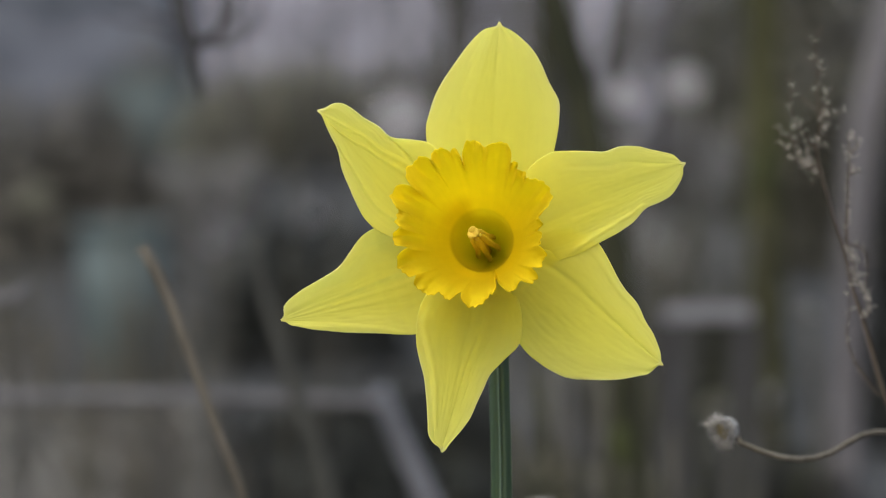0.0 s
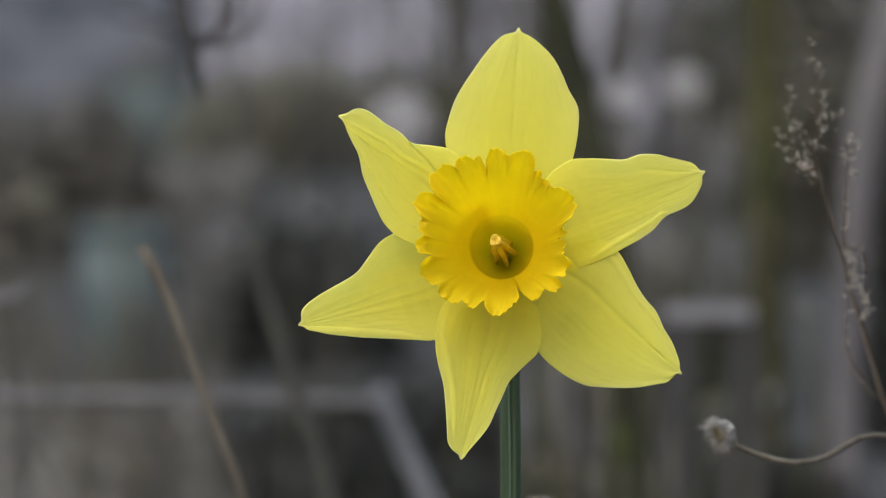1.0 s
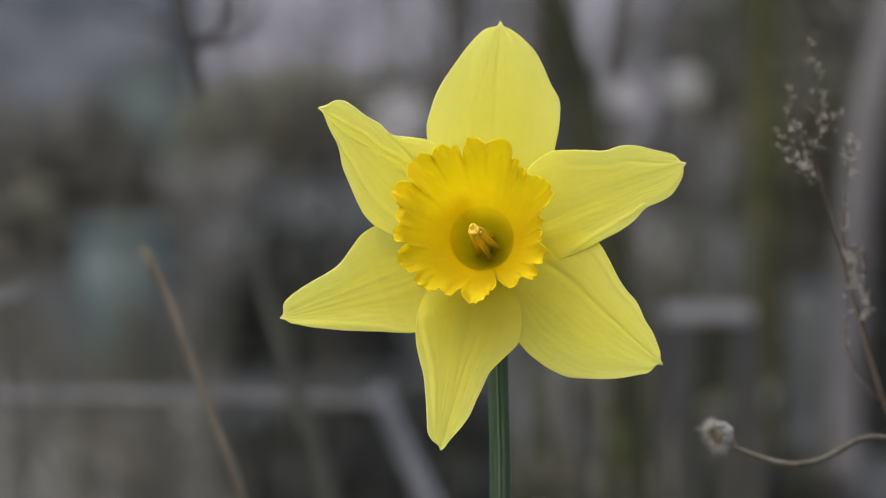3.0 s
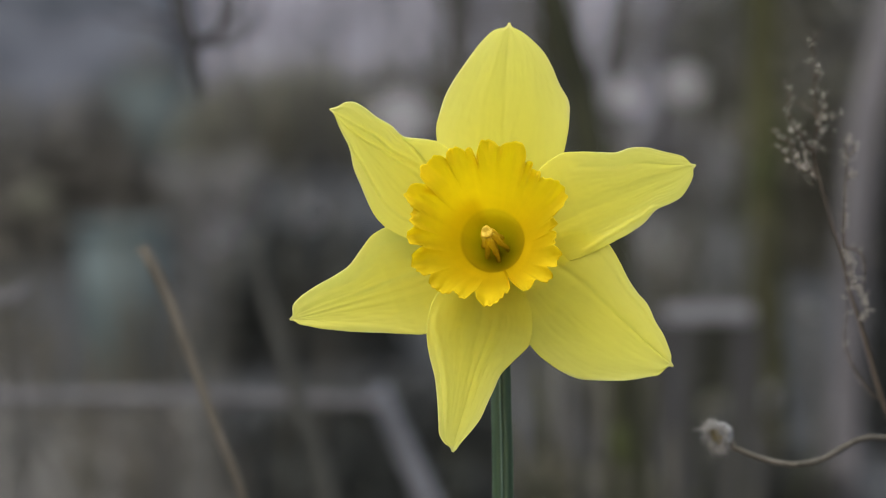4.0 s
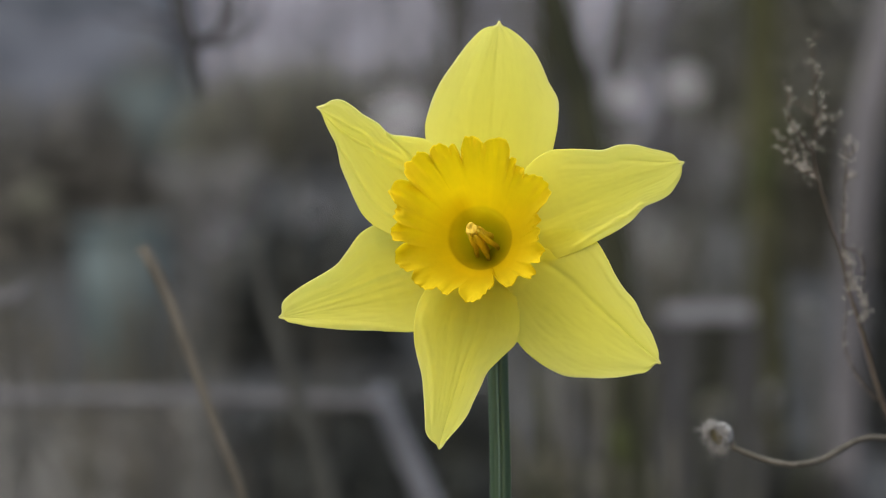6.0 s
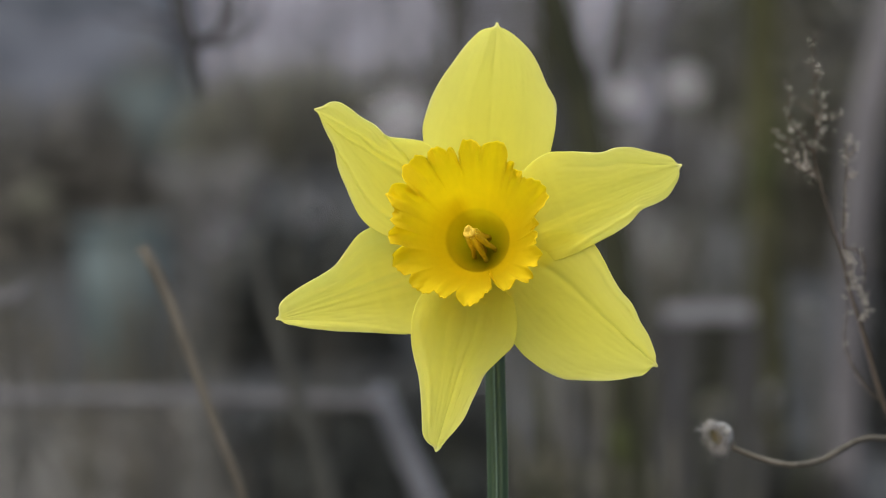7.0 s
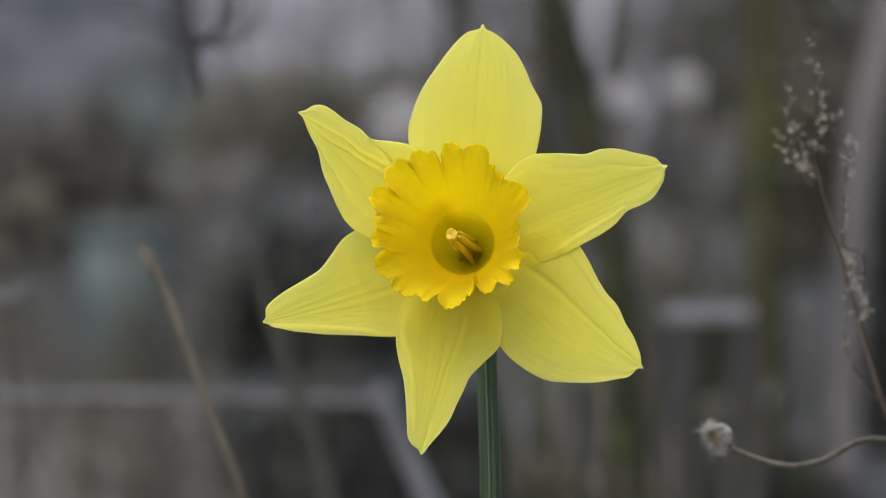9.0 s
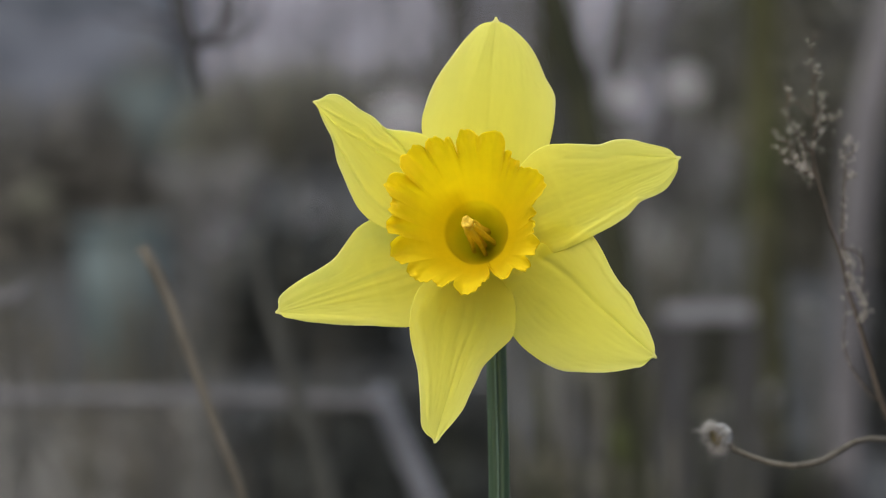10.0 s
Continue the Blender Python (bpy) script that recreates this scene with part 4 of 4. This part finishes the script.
trunk("young_tree", "slender tree with mossy olive-brown leaning trunk", ((0.1027, 2.8, 0.0), (0.0987, 2.8, 0.276), (0.0956, 2.7969, 0.3288), (0.0831, 2.7994, 0.385), (0.0744, 2.8013, 0.4287), (0.0628, 2.8029, 0.4662), (0.0534, 2.805, 0.513), (0.0456, 2.8156, 0.7565), (0.0612, 2.8388, 1.2872)), (0.0125, 0.0105, 0.0098, 0.0090, 0.0088, 0.0084, 0.0062, 0.0029), M_BARKOLIVE, seed=1, crown=7, moss=9)
trunk("young_tree", "slender tree with upright mossy olive-green trunk", ((0.3612, 5.6000, 0.0), (0.3600, 5.5903, 0.1165), (0.3550, 5.5985, 0.3038), (0.3537, 5.6040, 0.4286), (0.3568, 5.6094, 0.5535), (0.3725, 5.6312, 1.0530), (0.3537, 5.6830, 2.2392)), (0.021, 0.020, 0.019, 0.019, 0.017, 0.012, 0.006), M_MOSS, seed=2, crown=7, moss=12)
trunk("bare_sapling", "pale grey bare sapling trunk", ((0.3984, 5.0000, 0.0), (0.3978, 4.9853, 0.0139), (0.3973, 4.9889, 0.0975), (0.4012, 4.9923, 0.1756), (0.4062, 4.9955, 0.2480), (0.4151, 5.0001, 0.3539), (0.4425, 5.0052, 0.4710), (0.4776, 5.0099, 0.5769), (0.5669, 5.0279, 0.9894), (0.6673, 5.0717, 1.9928)), (0.016, 0.016, 0.016, 0.0165, 0.0145, 0.011, 0.006), M_POLE, seed=3, crown=6)
trunk("bare_tree", "bare tree with a dark forked limb drooping low", ((-0.3609, 2.0500, 0.0), (-0.3583, 2.0494, 0.3958), (-0.3455, 2.0561, 0.5497), (-0.3352, 2.0617, 0.6779), (-0.3250, 2.0707, 0.8830)), (0.035, 0.033, 0.030, 0.026, 0.012), M_BARK,
      ((((-0.3378, 2.0606, 0.6522), (-0.2426, 2.0613, 0.6676), (-0.1527, 2.0590, 0.6164), (-0.1125, 2.0555, 0.5369), (-0.108, 2.05, 0.485), (-0.1067, 2.05, 0.4714), (-0.1047, 2.05, 0.4618), (-0.1022, 2.05, 0.454), (-0.1008, 2.05, 0.4467), (-0.0992, 2.05, 0.4394), (-0.0974, 2.05, 0.4325)), (0.012, 0.010, 0.0065, 0.0042, 0.0038, 0.0066, 0.0044, 0.0012)),
       (((-0.101, 2.05, 0.4535), (-0.0946, 2.05, 0.4554), (-0.09, 2.05, 0.4604), (-0.0887, 2.05, 0.4691), (-0.0905, 2.05, 0.4805)), (0.0030, 0.0018, 0.0013, 0.0008)),
       (((-0.1038, 2.05, 0.4581), (-0.1095, 2.05, 0.4636), (-0.1193, 2.05, 0.4654), (-0.13, 2.05, 0.4704), (-0.1403, 2.05, 0.4805)), (0.0016, 0.0011, 0.0009, 0.0006)),
       (((-0.1029, 2.05, 0.4563), (-0.1106, 2.05, 0.4572), (-0.1179, 2.05, 0.4609), (-0.1278, 2.05, 0.4613), (-0.138, 2.05, 0.4663)), (0.0013, 0.0009, 0.0007, 0.0005)),
       (((-0.0992, 2.05, 0.4549), (-0.0912, 2.05, 0.4531), (-0.0809, 2.05, 0.4563), (-0.0736, 2.05, 0.4645), (-0.0717, 2.05, 0.4759)), (0.0012, 0.0009, 0.0007, 0.0005)),
       (((-0.1065, 2.05, 0.4695), (-0.111, 2.05, 0.4741), (-0.114, 2.05, 0.4828)), (0.0012, 0.0009, 0.0006))), 4)
vessel("plant_pot", "faded teal glazed plant pot standing on soil", "pot", (-0.4042, 6.4000, 0.0), 0.048, 0.057, 0.235, M_TEAL)
vessel("water_butt", "faded teal plastic water butt by a shed", "barrel", (-1.0485, 18.0000, 0.0), 0.15, 0.16, 0.31, M_TEAL)
bush("evergreen_shrub", "dark slate-green evergreen shrub by a shed", "shrub", (-1.0900, 18.8000, 0.0), (0.19, 0.14, 0.40), 1300, 0.045, M_HEDGE, 50)
bush("leaf_heap", "heap of brown and olive dead bracken", "plants", (-0.8079, 10.0000, 0.0), (0.25, 0.25, 0.355), 3000, 0.035, M_SHRUB, 21)
bush("low_hedge", "low olive-brown hedge on soil", "hedge", (-0.4714, 16.0000, 0.0), (0.36, 0.3, 0.36), 3000, 0.045, M_OLIVE, 22)
bush("low_hedge", "low olive-brown hedge on soil", "hedge", (-0.0930, 17.0000, 0.0), (0.26, 0.3, 0.36), 2000, 0.045, M_HEDGE, 36)
bush("evergreen_shrub", "dark low evergreen shrub", "shrub", (-0.1945, 7.0000, 0.0), (0.125, 0.14, 0.20), 2200, 0.03, M_SLATELEAF, 23)
cladding("garden_building", "pale lilac-grey boarded building in the distance", -1.7, 6.5, 26.0, 2.6, 0.16, M_PALEWALL, 1.0, 31)
cladding("garden_shed", "blue-grey boarded garden shed", -3.6, -1.09, 20.0, 2.1, 0.14, M_BLUE, 1.0, 32)
rng = random.Random(77)
for k in range(30):
    d = rng.uniform(4.7, 7.4)
    dead_clump("dead grey perennial with bare upright stems", (d * rng.uniform(0.008, 0.062), d), 0.05, 0.06, 0.30, rng.randint(5, 8), 0.0045, (M_GREYSTEM, M_BARKOLIVE, M_DEAD, M_CANE)[k % 4], 200 + k, "dead perennials by the trees")
for k in range(22):
    d = rng.uniform(2.3, 3.6)
    dead_clump("dead olive-brown perennial with bare upright stems", (d * rng.uniform(0.011, 0.058), d), 0.035, 0.10, 0.46 - d * 0.062, rng.randint(4, 7), 0.0022, (M_DEAD, M_MOSS, M_BARK, M_BARKOLIVE)[k % 4], 600 + k, "dead perennials by the flower")
for k in range(16):
    d = rng.uniform(4.4, 8.0)
    dead_clump("dead brown perennial with short bare stems", (d * rng.uniform(-0.086, -0.05), d), 0.05, 0.04, 0.16, rng.randint(5, 8), 0.0045, (M_SHRUB, M_DEAD)[k % 2], 300 + k, "dead perennials by the rail")
for k in range(44):
    d = rng.uniform(8.5, 17.0)
    sapling((d * rng.uniform(0.004, 0.092), d), rng.uniform(1.0, 2.2), rng.uniform(0.006, 0.019), rng.gauss(0, .07), 400 + k, (M_BARK, M_BARK, M_MOSS, M_CANE)[k % 4])
for k in range(12):
    d = rng.uniform(10.0, 17.0)
    sapling((d * rng.uniform(-0.05, 0.004), d), rng.uniform(0.7, 1.8), rng.uniform(0.005, 0.012), rng.gauss(0, .08), 500 + k, (M_BARK, M_CANE)[k % 2])
# Near-black leaf clumps added to darken the ground; no such plants are known.
bush("ground_cover", "low near-black leaf clump added to darken soil beneath the rail", "shrub", (-0.1374, 5.1500, 0.0), (0.10, 0.07, 0.07), 1800, 0.018, M_DARKLEAF, 28, 8)
bush("ground_cover", "low near-black leaf clump added to darken soil beneath the rail", "shrub", (-0.1699, 4.8500, 0.0), (0.06, 0.09, 0.05), 1300, 0.018, M_DARKLEAF, 43, 8)
bush("ground_cover", "low near-black leaf clump added to darken soil beneath the rail", "shrub", (-0.0975, 4.7500, 0.0), (0.09, 0.10, 0.06), 1500, 0.018, M_DARKLEAF, 30, 8)
bush("ground_cover", "low near-black leaf clump added to darken soil beneath the rail", "shrub", (-0.0407, 5.7000, 0.0), (0.12, 0.12, 0.08), 900, 0.02, M_DARKLEAF, 33, 8)
bush("ground_cover", "low near-black leaf clump added to darken soil beneath the flower", "shrub", (0.0300, 5.4000, 0.0), (0.09, 0.12, 0.055), 1300, 0.018, M_DARKLEAF, 53, 8)
bush("ground_cover", "low near-black leaf clump added to darken soil beneath the flower", "shrub", (0.0084, 4.7000, 0.0), (0.08, 0.12, 0.055), 900, 0.018, M_DARKLEAF, 35, 8)
thatch()
bush("bramble", "dark tangled bramble bush", "shrub", (0.6374, 7.0000, 0.0), (0.07, 0.08, 0.32), 1800, 0.025, M_DARKLEAF, 44)
# Another added clump, there to darken the soil below the seed head.
bush("ground_cover", "low near-black leaf clump added to darken soil beside a sapling", "shrub", (0.2767, 4.9000, 0.0), (0.09, 0.08, 0.05), 1200, 0.018, M_DARKLEAF, 45, 8)
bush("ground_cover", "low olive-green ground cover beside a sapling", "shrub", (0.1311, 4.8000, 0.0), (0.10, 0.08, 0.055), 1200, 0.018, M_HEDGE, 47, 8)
# Added as well, to carry the dark patch further right.
bush("ground_cover", "low near-black leaf clump added to darken soil beside a sapling", "shrub", (0.3250, 4.9500, 0.0), (0.06, 0.08, 0.045), 1000, 0.018, M_DARKLEAF, 51, 8)
bush("ground_cover", "low olive-green ground cover beside a sapling", "shrub", (0.1982, 6.0000, 0.0), (0.08, 0.08, 0.09), 1200, 0.018, M_OLIVE, 48, 8)
bush("grass_tussock", "greyish tussock of dead grass and leaves", "plant", (0.4027, 9.0000, 0.0), (0.11, 0.08, 0.13), 1000, 0.028, M_TUSSOCK, 46, 10)
bush("grass_tussock", "greyish tussock of dead grass and leaves", "plant", (-0.6125, 11.0000, 0.0), (0.085, 0.08, 0.17), 900, 0.03, M_TUSSOCK, 41, 10)
bush("grass_tussock", "greyish tussock of dead grass and leaves", "plant", (-0.5705, 12.5000, 0.0), (0.08, 0.08, 0.13), 700, 0.03, M_TUSSOCK, 42, 10)
for k in range(16):
    d = rng.uniform(5.6, 9.5)
    dead_clump("dead grey-brown perennial with thin bare stems", (d * rng.uniform(-0.088, -0.025), d), 0.05, 0.05, 0.24, rng.randint(4, 7), 0.0035, (M_CANE, M_BARK, M_THATCH, M_DEAD)[k % 4], 700 + k, "dead perennials by the pot")
for k in range(9):
    d = rng.uniform(3.1, 4.3)
    dead_clump("dead grey-brown perennial with tall thin stems", (d * (-0.062 + 0.0035 * k), d), 0.04, 0.20, 0.50 - d * 0.03, rng.randint(3, 5), 0.0014, (M_BARK, M_CANE, M_DEAD)[k % 3], 800 + k, "tall dead perennials by the pot")
bush("brushwood", "heap of pale grey tangled brushwood", "plant", (0.5035, 12.0000, 0.0), (0.26, 0.2, 0.24), 2000, 0.035, M_GREYBRUSH, 24)
bush("bramble", "dark tangled bramble bush", "shrub", (0.6954, 9.5000, 0.0), (0.16, 0.16, 0.42), 2000, 0.035, M_HEDGE, 25)
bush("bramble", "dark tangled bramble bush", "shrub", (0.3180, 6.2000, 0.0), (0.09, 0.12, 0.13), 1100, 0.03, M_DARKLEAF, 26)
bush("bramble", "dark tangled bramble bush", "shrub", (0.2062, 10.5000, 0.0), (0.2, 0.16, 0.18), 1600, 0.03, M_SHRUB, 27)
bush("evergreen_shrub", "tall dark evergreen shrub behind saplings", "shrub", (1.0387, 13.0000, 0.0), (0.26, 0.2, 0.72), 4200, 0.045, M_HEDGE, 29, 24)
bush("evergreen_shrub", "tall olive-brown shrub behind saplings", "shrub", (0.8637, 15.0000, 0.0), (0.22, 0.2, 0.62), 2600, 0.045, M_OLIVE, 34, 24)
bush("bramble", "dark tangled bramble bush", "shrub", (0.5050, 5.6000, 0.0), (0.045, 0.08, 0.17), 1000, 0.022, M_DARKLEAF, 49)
# Leaf balls added to draw the blurred pale spots; their nature is unknown.
spot_ball((0.2881, 8.3030, 0.3469), 0.025, 61)
spot_ball((0.3964, 8.3038, 0.3654), 0.030, 62)
spot_ball((0.2595, 3.5947, 0.2604), 0.008, 63, M_TUSSOCK, "grey leafy ball on a stalk, added as a blurred pale spot")
spot_ball((-0.0964, 12.0015, 0.2322), 0.08, 64)
spot_ball((-0.3402, 7.3933, 0.1446), 0.012, 65)
spot_ball((-0.2986, 7.8, 0.2449), 0.026, 70, M_TUSSOCK, "grey leafy ball on a stalk, added as a blurred pale spot")
spot_ball((-0.3022, 6.8, 0.1905), 0.022, 71, M_GREYBRUSH, "grey leafy ball on a stalk, added as a blurred pale spot")
spot_ball((-0.578, 7.2, 0.2173), 0.028, 72, M_OLIVE, "olive-brown leafy ball on a stalk, added as a blurred spot")
spot_ball((-0.2135, 8.0, 0.1653), 0.024, 73, M_GREYBRUSH, "grey leafy ball on a stalk, added as a blurred pale spot")
spot_ball((0.5094, 8.8, 0.3852), 0.03, 74, M_SHRUB, "brown leafy ball on a stalk, added as a blurred spot")
spot_ball((0.2904, 6.5, 0.1609), 0.024, 75, M_TUSSOCK, "grey leafy ball on a stalk, added as a blurred pale spot")
spot_ball((0.4483, 8.4, 0.1974), 0.026, 76, M_TUSSOCK, "grey leafy ball on a stalk, added as a blurred pale spot")
spot_ball((0.3074, 4.9, 0.1012), 0.016, 77, M_TUSSOCK, "grey leafy ball on a stalk, added as a blurred pale spot")
spot_ball((0.1954, 5.2, 0.1084), 0.016, 78, M_GREYBRUSH, "grey leafy ball on a stalk, added as a blurred pale spot")
spot_ball((0.2475, 4.6, 0.1155), 0.012, 79, M_OLIVE, "olive-brown leafy ball on a stalk, added as a blurred spot")
litter()


# ---- what moves ----
# seconds, bloom to the right, up (mm), nod, turn, lean (degrees), stem to the right (mm)
SWAY = (
    (0.00, 0.00, -0.00, 0.00, 0.00, -0.00, 0.00),
    (0.10, -0.55, -0.31, 0.11, -0.25, -0.01, -0.33),
    (0.20, 0.80, -0.07, -0.25, 0.55, -0.09, 0.29),
    (0.30, 1.81, 0.54, -0.99, 1.12, -0.18, 0.79),
    (0.40, 4.74, 0.14, -0.56, 2.64, -0.29, 2.33),
    (0.50, 6.53, -1.62, 0.94, 3.92, -0.30, 2.94),
    (0.60, 6.23, -1.78, 0.91, 3.53, -0.33, 2.99),
    (0.70, 4.61, -0.70, 0.10, 2.30, -0.39, 2.51),
    (0.80, 4.21, 0.34, -0.86, 1.91, -0.48, 2.47),
    (0.90, 5.13, -0.41, -0.08, 2.60, -0.52, 2.76),
    (1.00, 4.67, -1.63, 0.89, 2.36, -0.49, 2.51),
    (1.10, 4.01, -0.55, -0.33, 1.88, -0.45, 2.29),
    (1.20, 3.21, 0.31, -1.18, 1.54, -0.39, 1.80),
    (1.30, 2.24, 0.38, -1.16, 0.92, -0.30, 1.41),
    (1.40, 2.16, -0.62, -0.36, 1.16, -0.18, 1.10),
    (1.50, 2.86, -0.80, -0.23, 1.79, -0.11, 1.22),
    (1.60, 4.12, 0.23, -1.05, 1.98, -0.27, 2.30),
    (1.70, 3.80, 0.26, -1.06, 1.89, -0.32, 2.07),
    (1.80, 3.43, 0.32, -0.90, 1.69, -0.39, 1.88),
    (1.90, 3.57, 0.32, -0.81, 1.85, -0.45, 1.88),
    (2.00, 2.78, 0.11, -0.51, 1.64, -0.49, 1.29),
    (2.10, 2.41, 0.40, -0.98, 1.22, -0.48, 1.30),
    (2.20, 3.16, 0.26, -0.91, 1.80, -0.48, 1.51),
    (2.30, 4.82, -0.14, -0.44, 2.68, -0.50, 2.37),
    (2.40, 7.59, -0.54, -0.22, 4.00, -0.55, 3.92),
    (2.50, 8.31, -0.79, 0.22, 4.61, -0.56, 4.09),
    (2.60, 4.32, 0.30, -1.02, 2.00, -0.50, 2.49),
    (2.70, 0.85, 0.17, -1.01, 0.65, -0.38, 0.26),
    (3.07, 0.01, 0.41, -1.22, 0.30, -0.35, -0.26),
    (3.43, -0.67, 0.52, -1.36, 0.04, -0.33, -0.70),
    (3.80, -3.22, 0.83, -1.84, -0.91, -0.29, -2.38),
    (3.90, -2.16, 0.75, -1.64, -0.32, -0.32, -1.85),
    (4.00, 2.53, -0.05, -0.60, 2.37, -0.41, 0.36),
    (4.10, 4.56, 0.24, -1.11, 2.97, -0.44, 1.84),
    (4.20, 2.85, 1.41, -1.93, 1.49, -0.43, 1.50),
    (4.30, 0.04, 1.29, -1.99, 0.20, -0.29, -0.14),
    (4.40, -1.56, 0.45, -1.35, -0.42, -0.16, -1.16),
    (4.50, -0.09, -0.03, -0.83, 0.64, -0.14, -0.67),
    (4.60, 1.39, 1.71, -2.53, 0.68, -0.30, 0.77),
    (4.70, -0.39, 1.84, -2.59, -0.37, -0.29, -0.05),
    (4.80, -2.20, 0.38, -1.41, -0.43, -0.18, -1.80),
    (4.90, -1.37, -0.08, -1.02, -0.06, -0.21, -1.31),
    (5.00, 0.64, 0.99, -1.64, 0.82, -0.35, -0.11),
    (5.10, 2.24, 1.92, -2.65, 1.09, -0.45, 1.25),
    (5.20, 2.41, 0.71, -1.56, 1.19, -0.39, 1.33),
    (5.30, 1.33, 0.07, -1.06, 0.55, -0.33, 0.82),
    (5.40, -0.83, 1.06, -1.94, -0.50, -0.31, -0.36),
    (5.50, -1.63, 1.30, -1.88, -0.78, -0.30, -0.91),
    (5.60, -1.18, 1.45, -2.11, -0.80, -0.33, -0.44),
    (5.70, -1.22, 0.86, -1.71, -0.81, -0.31, -0.46),
    (6.07, -0.27, 0.54, -1.30, -0.03, -0.35, -0.22),
    (6.43, -0.18, 0.44, -1.18, 0.11, -0.38, -0.27),
    (6.80, -0.73, 0.26, -0.96, 0.04, -0.45, -0.75),
    (6.90, 0.21, 0.59, -1.22, 0.39, -0.51, -0.13),
    (7.00, -1.03, -0.01, -0.60, -0.07, -0.46, -0.96),
    (7.10, -2.15, -0.18, -0.70, -0.74, -0.41, -1.46),
    (7.20, -3.82, 0.20, -1.13, -1.65, -0.37, -2.29),
    (7.30, -3.56, 0.65, -1.43, -1.62, -0.39, -2.05),
    (7.40, -2.21, 0.76, -1.43, -0.80, -0.43, -1.47),
    (7.50, -1.47, 0.34, -0.96, -0.49, -0.42, -1.00),
    (7.60, -1.43, 0.55, -1.17, -0.53, -0.44, -0.93),
    (7.70, -2.12, 0.60, -1.29, -0.95, -0.42, -1.24),
    (7.80, -1.85, 0.87, -1.42, -0.61, -0.44, -1.28),
    (7.90, -0.18, 0.42, -1.11, 0.34, -0.46, -0.48),
    (8.00, 1.31, -0.10, -0.62, 1.33, -0.47, 0.10),
    (8.10, 0.60, 1.00, -1.72, 0.53, -0.48, 0.13),
    (8.20, -3.00, 1.58, -2.13, -1.39, -0.38, -1.71),
    (8.30, -5.04, 1.45, -2.11, -2.42, -0.28, -2.81),
    (8.40, -5.42, 1.13, -1.86, -2.58, -0.23, -3.04),
    (8.50, -4.86, 0.14, -0.77, -2.06, -0.17, -2.96),
    (8.60, -3.32, -0.22, -0.68, -1.36, -0.20, -2.06),
    (8.70, -2.42, 1.11, -1.78, -1.14, -0.30, -1.37),
    (8.80, -1.65, 1.39, -1.94, -0.73, -0.34, -0.97),
    (8.90, -2.54, 0.30, -1.15, -1.33, -0.27, -1.31),
    (9.00, -4.61, -0.58, -0.40, -1.85, -0.17, -2.90),
    (9.10, -4.66, 0.58, -1.63, -2.21, -0.23, -2.63),
    (9.20, -2.62, 1.42, -2.07, -1.05, -0.33, -1.64),
    (9.30, -1.72, 0.77, -1.56, -0.55, -0.33, -1.21),
    (9.40, -1.66, 0.49, -1.44, -0.39, -0.32, -1.29),
    (9.50, -1.74, 0.28, -1.11, -0.37, -0.32, -1.39),
    (9.60, -0.21, 1.07, -1.80, 0.21, -0.39, -0.40),
    (9.70, 0.70, 1.15, -1.96, 0.43, -0.41, 0.32),
    (9.80, 1.51, 1.75, -2.61, 0.63, -0.44, 0.94),
    (9.90, 1.59, 1.97, -2.63, 0.70, -0.45, 0.96),
    (10.00, -1.31, 1.82, -2.44, -0.77, -0.35, -0.60),
)


def motions():
    stem_rows, head_rows = [], []
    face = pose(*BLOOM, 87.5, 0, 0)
    for t, right, up, nod_a, turn_a, lean_a, stem in SWAY:
        base = pose(*FOOT, 0, math.degrees(stem * 0.00099 / 0.355), 0)
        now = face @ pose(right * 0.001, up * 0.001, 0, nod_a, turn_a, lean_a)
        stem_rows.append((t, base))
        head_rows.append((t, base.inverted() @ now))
    walk(flower, stem_rows)
    walk(head, head_rows)
    # the seed heads and the weed settle a little as the breeze eases
    for ob, rows in ((nod, ((0, 0, 0), (0.5, 0.1, -0.15), (1.0, 0.35, -0.35), (1.5, 0.5, -0.5), (2.5, 0.5, -0.5), (4, 0.6, -0.55), (7, 0.6, -0.6), (8.5, 0.65, -0.7), (10, 0.7, -0.7))),
                     (low, ((0, 0, 0), (0.5, 0, 0), (2.0, .5, -.4), (4, .5, -.6), (7, .5, -.7), (10, .5, -.8))),
                     (weed, ((0, 0, 0), (0.5, .05, -.05), (1.0, .2, -.3), (2.5, .2, -.3), (5.5, .35, -.5), (7.5, .25, -.4), (10, .4, -.5)))):
        at = ob.location.copy()
        walk(ob, [(t, pose(at.x - a * 0.0025, at.y, at.z + b * 0.0025)) for t, a, b in rows])


motions()
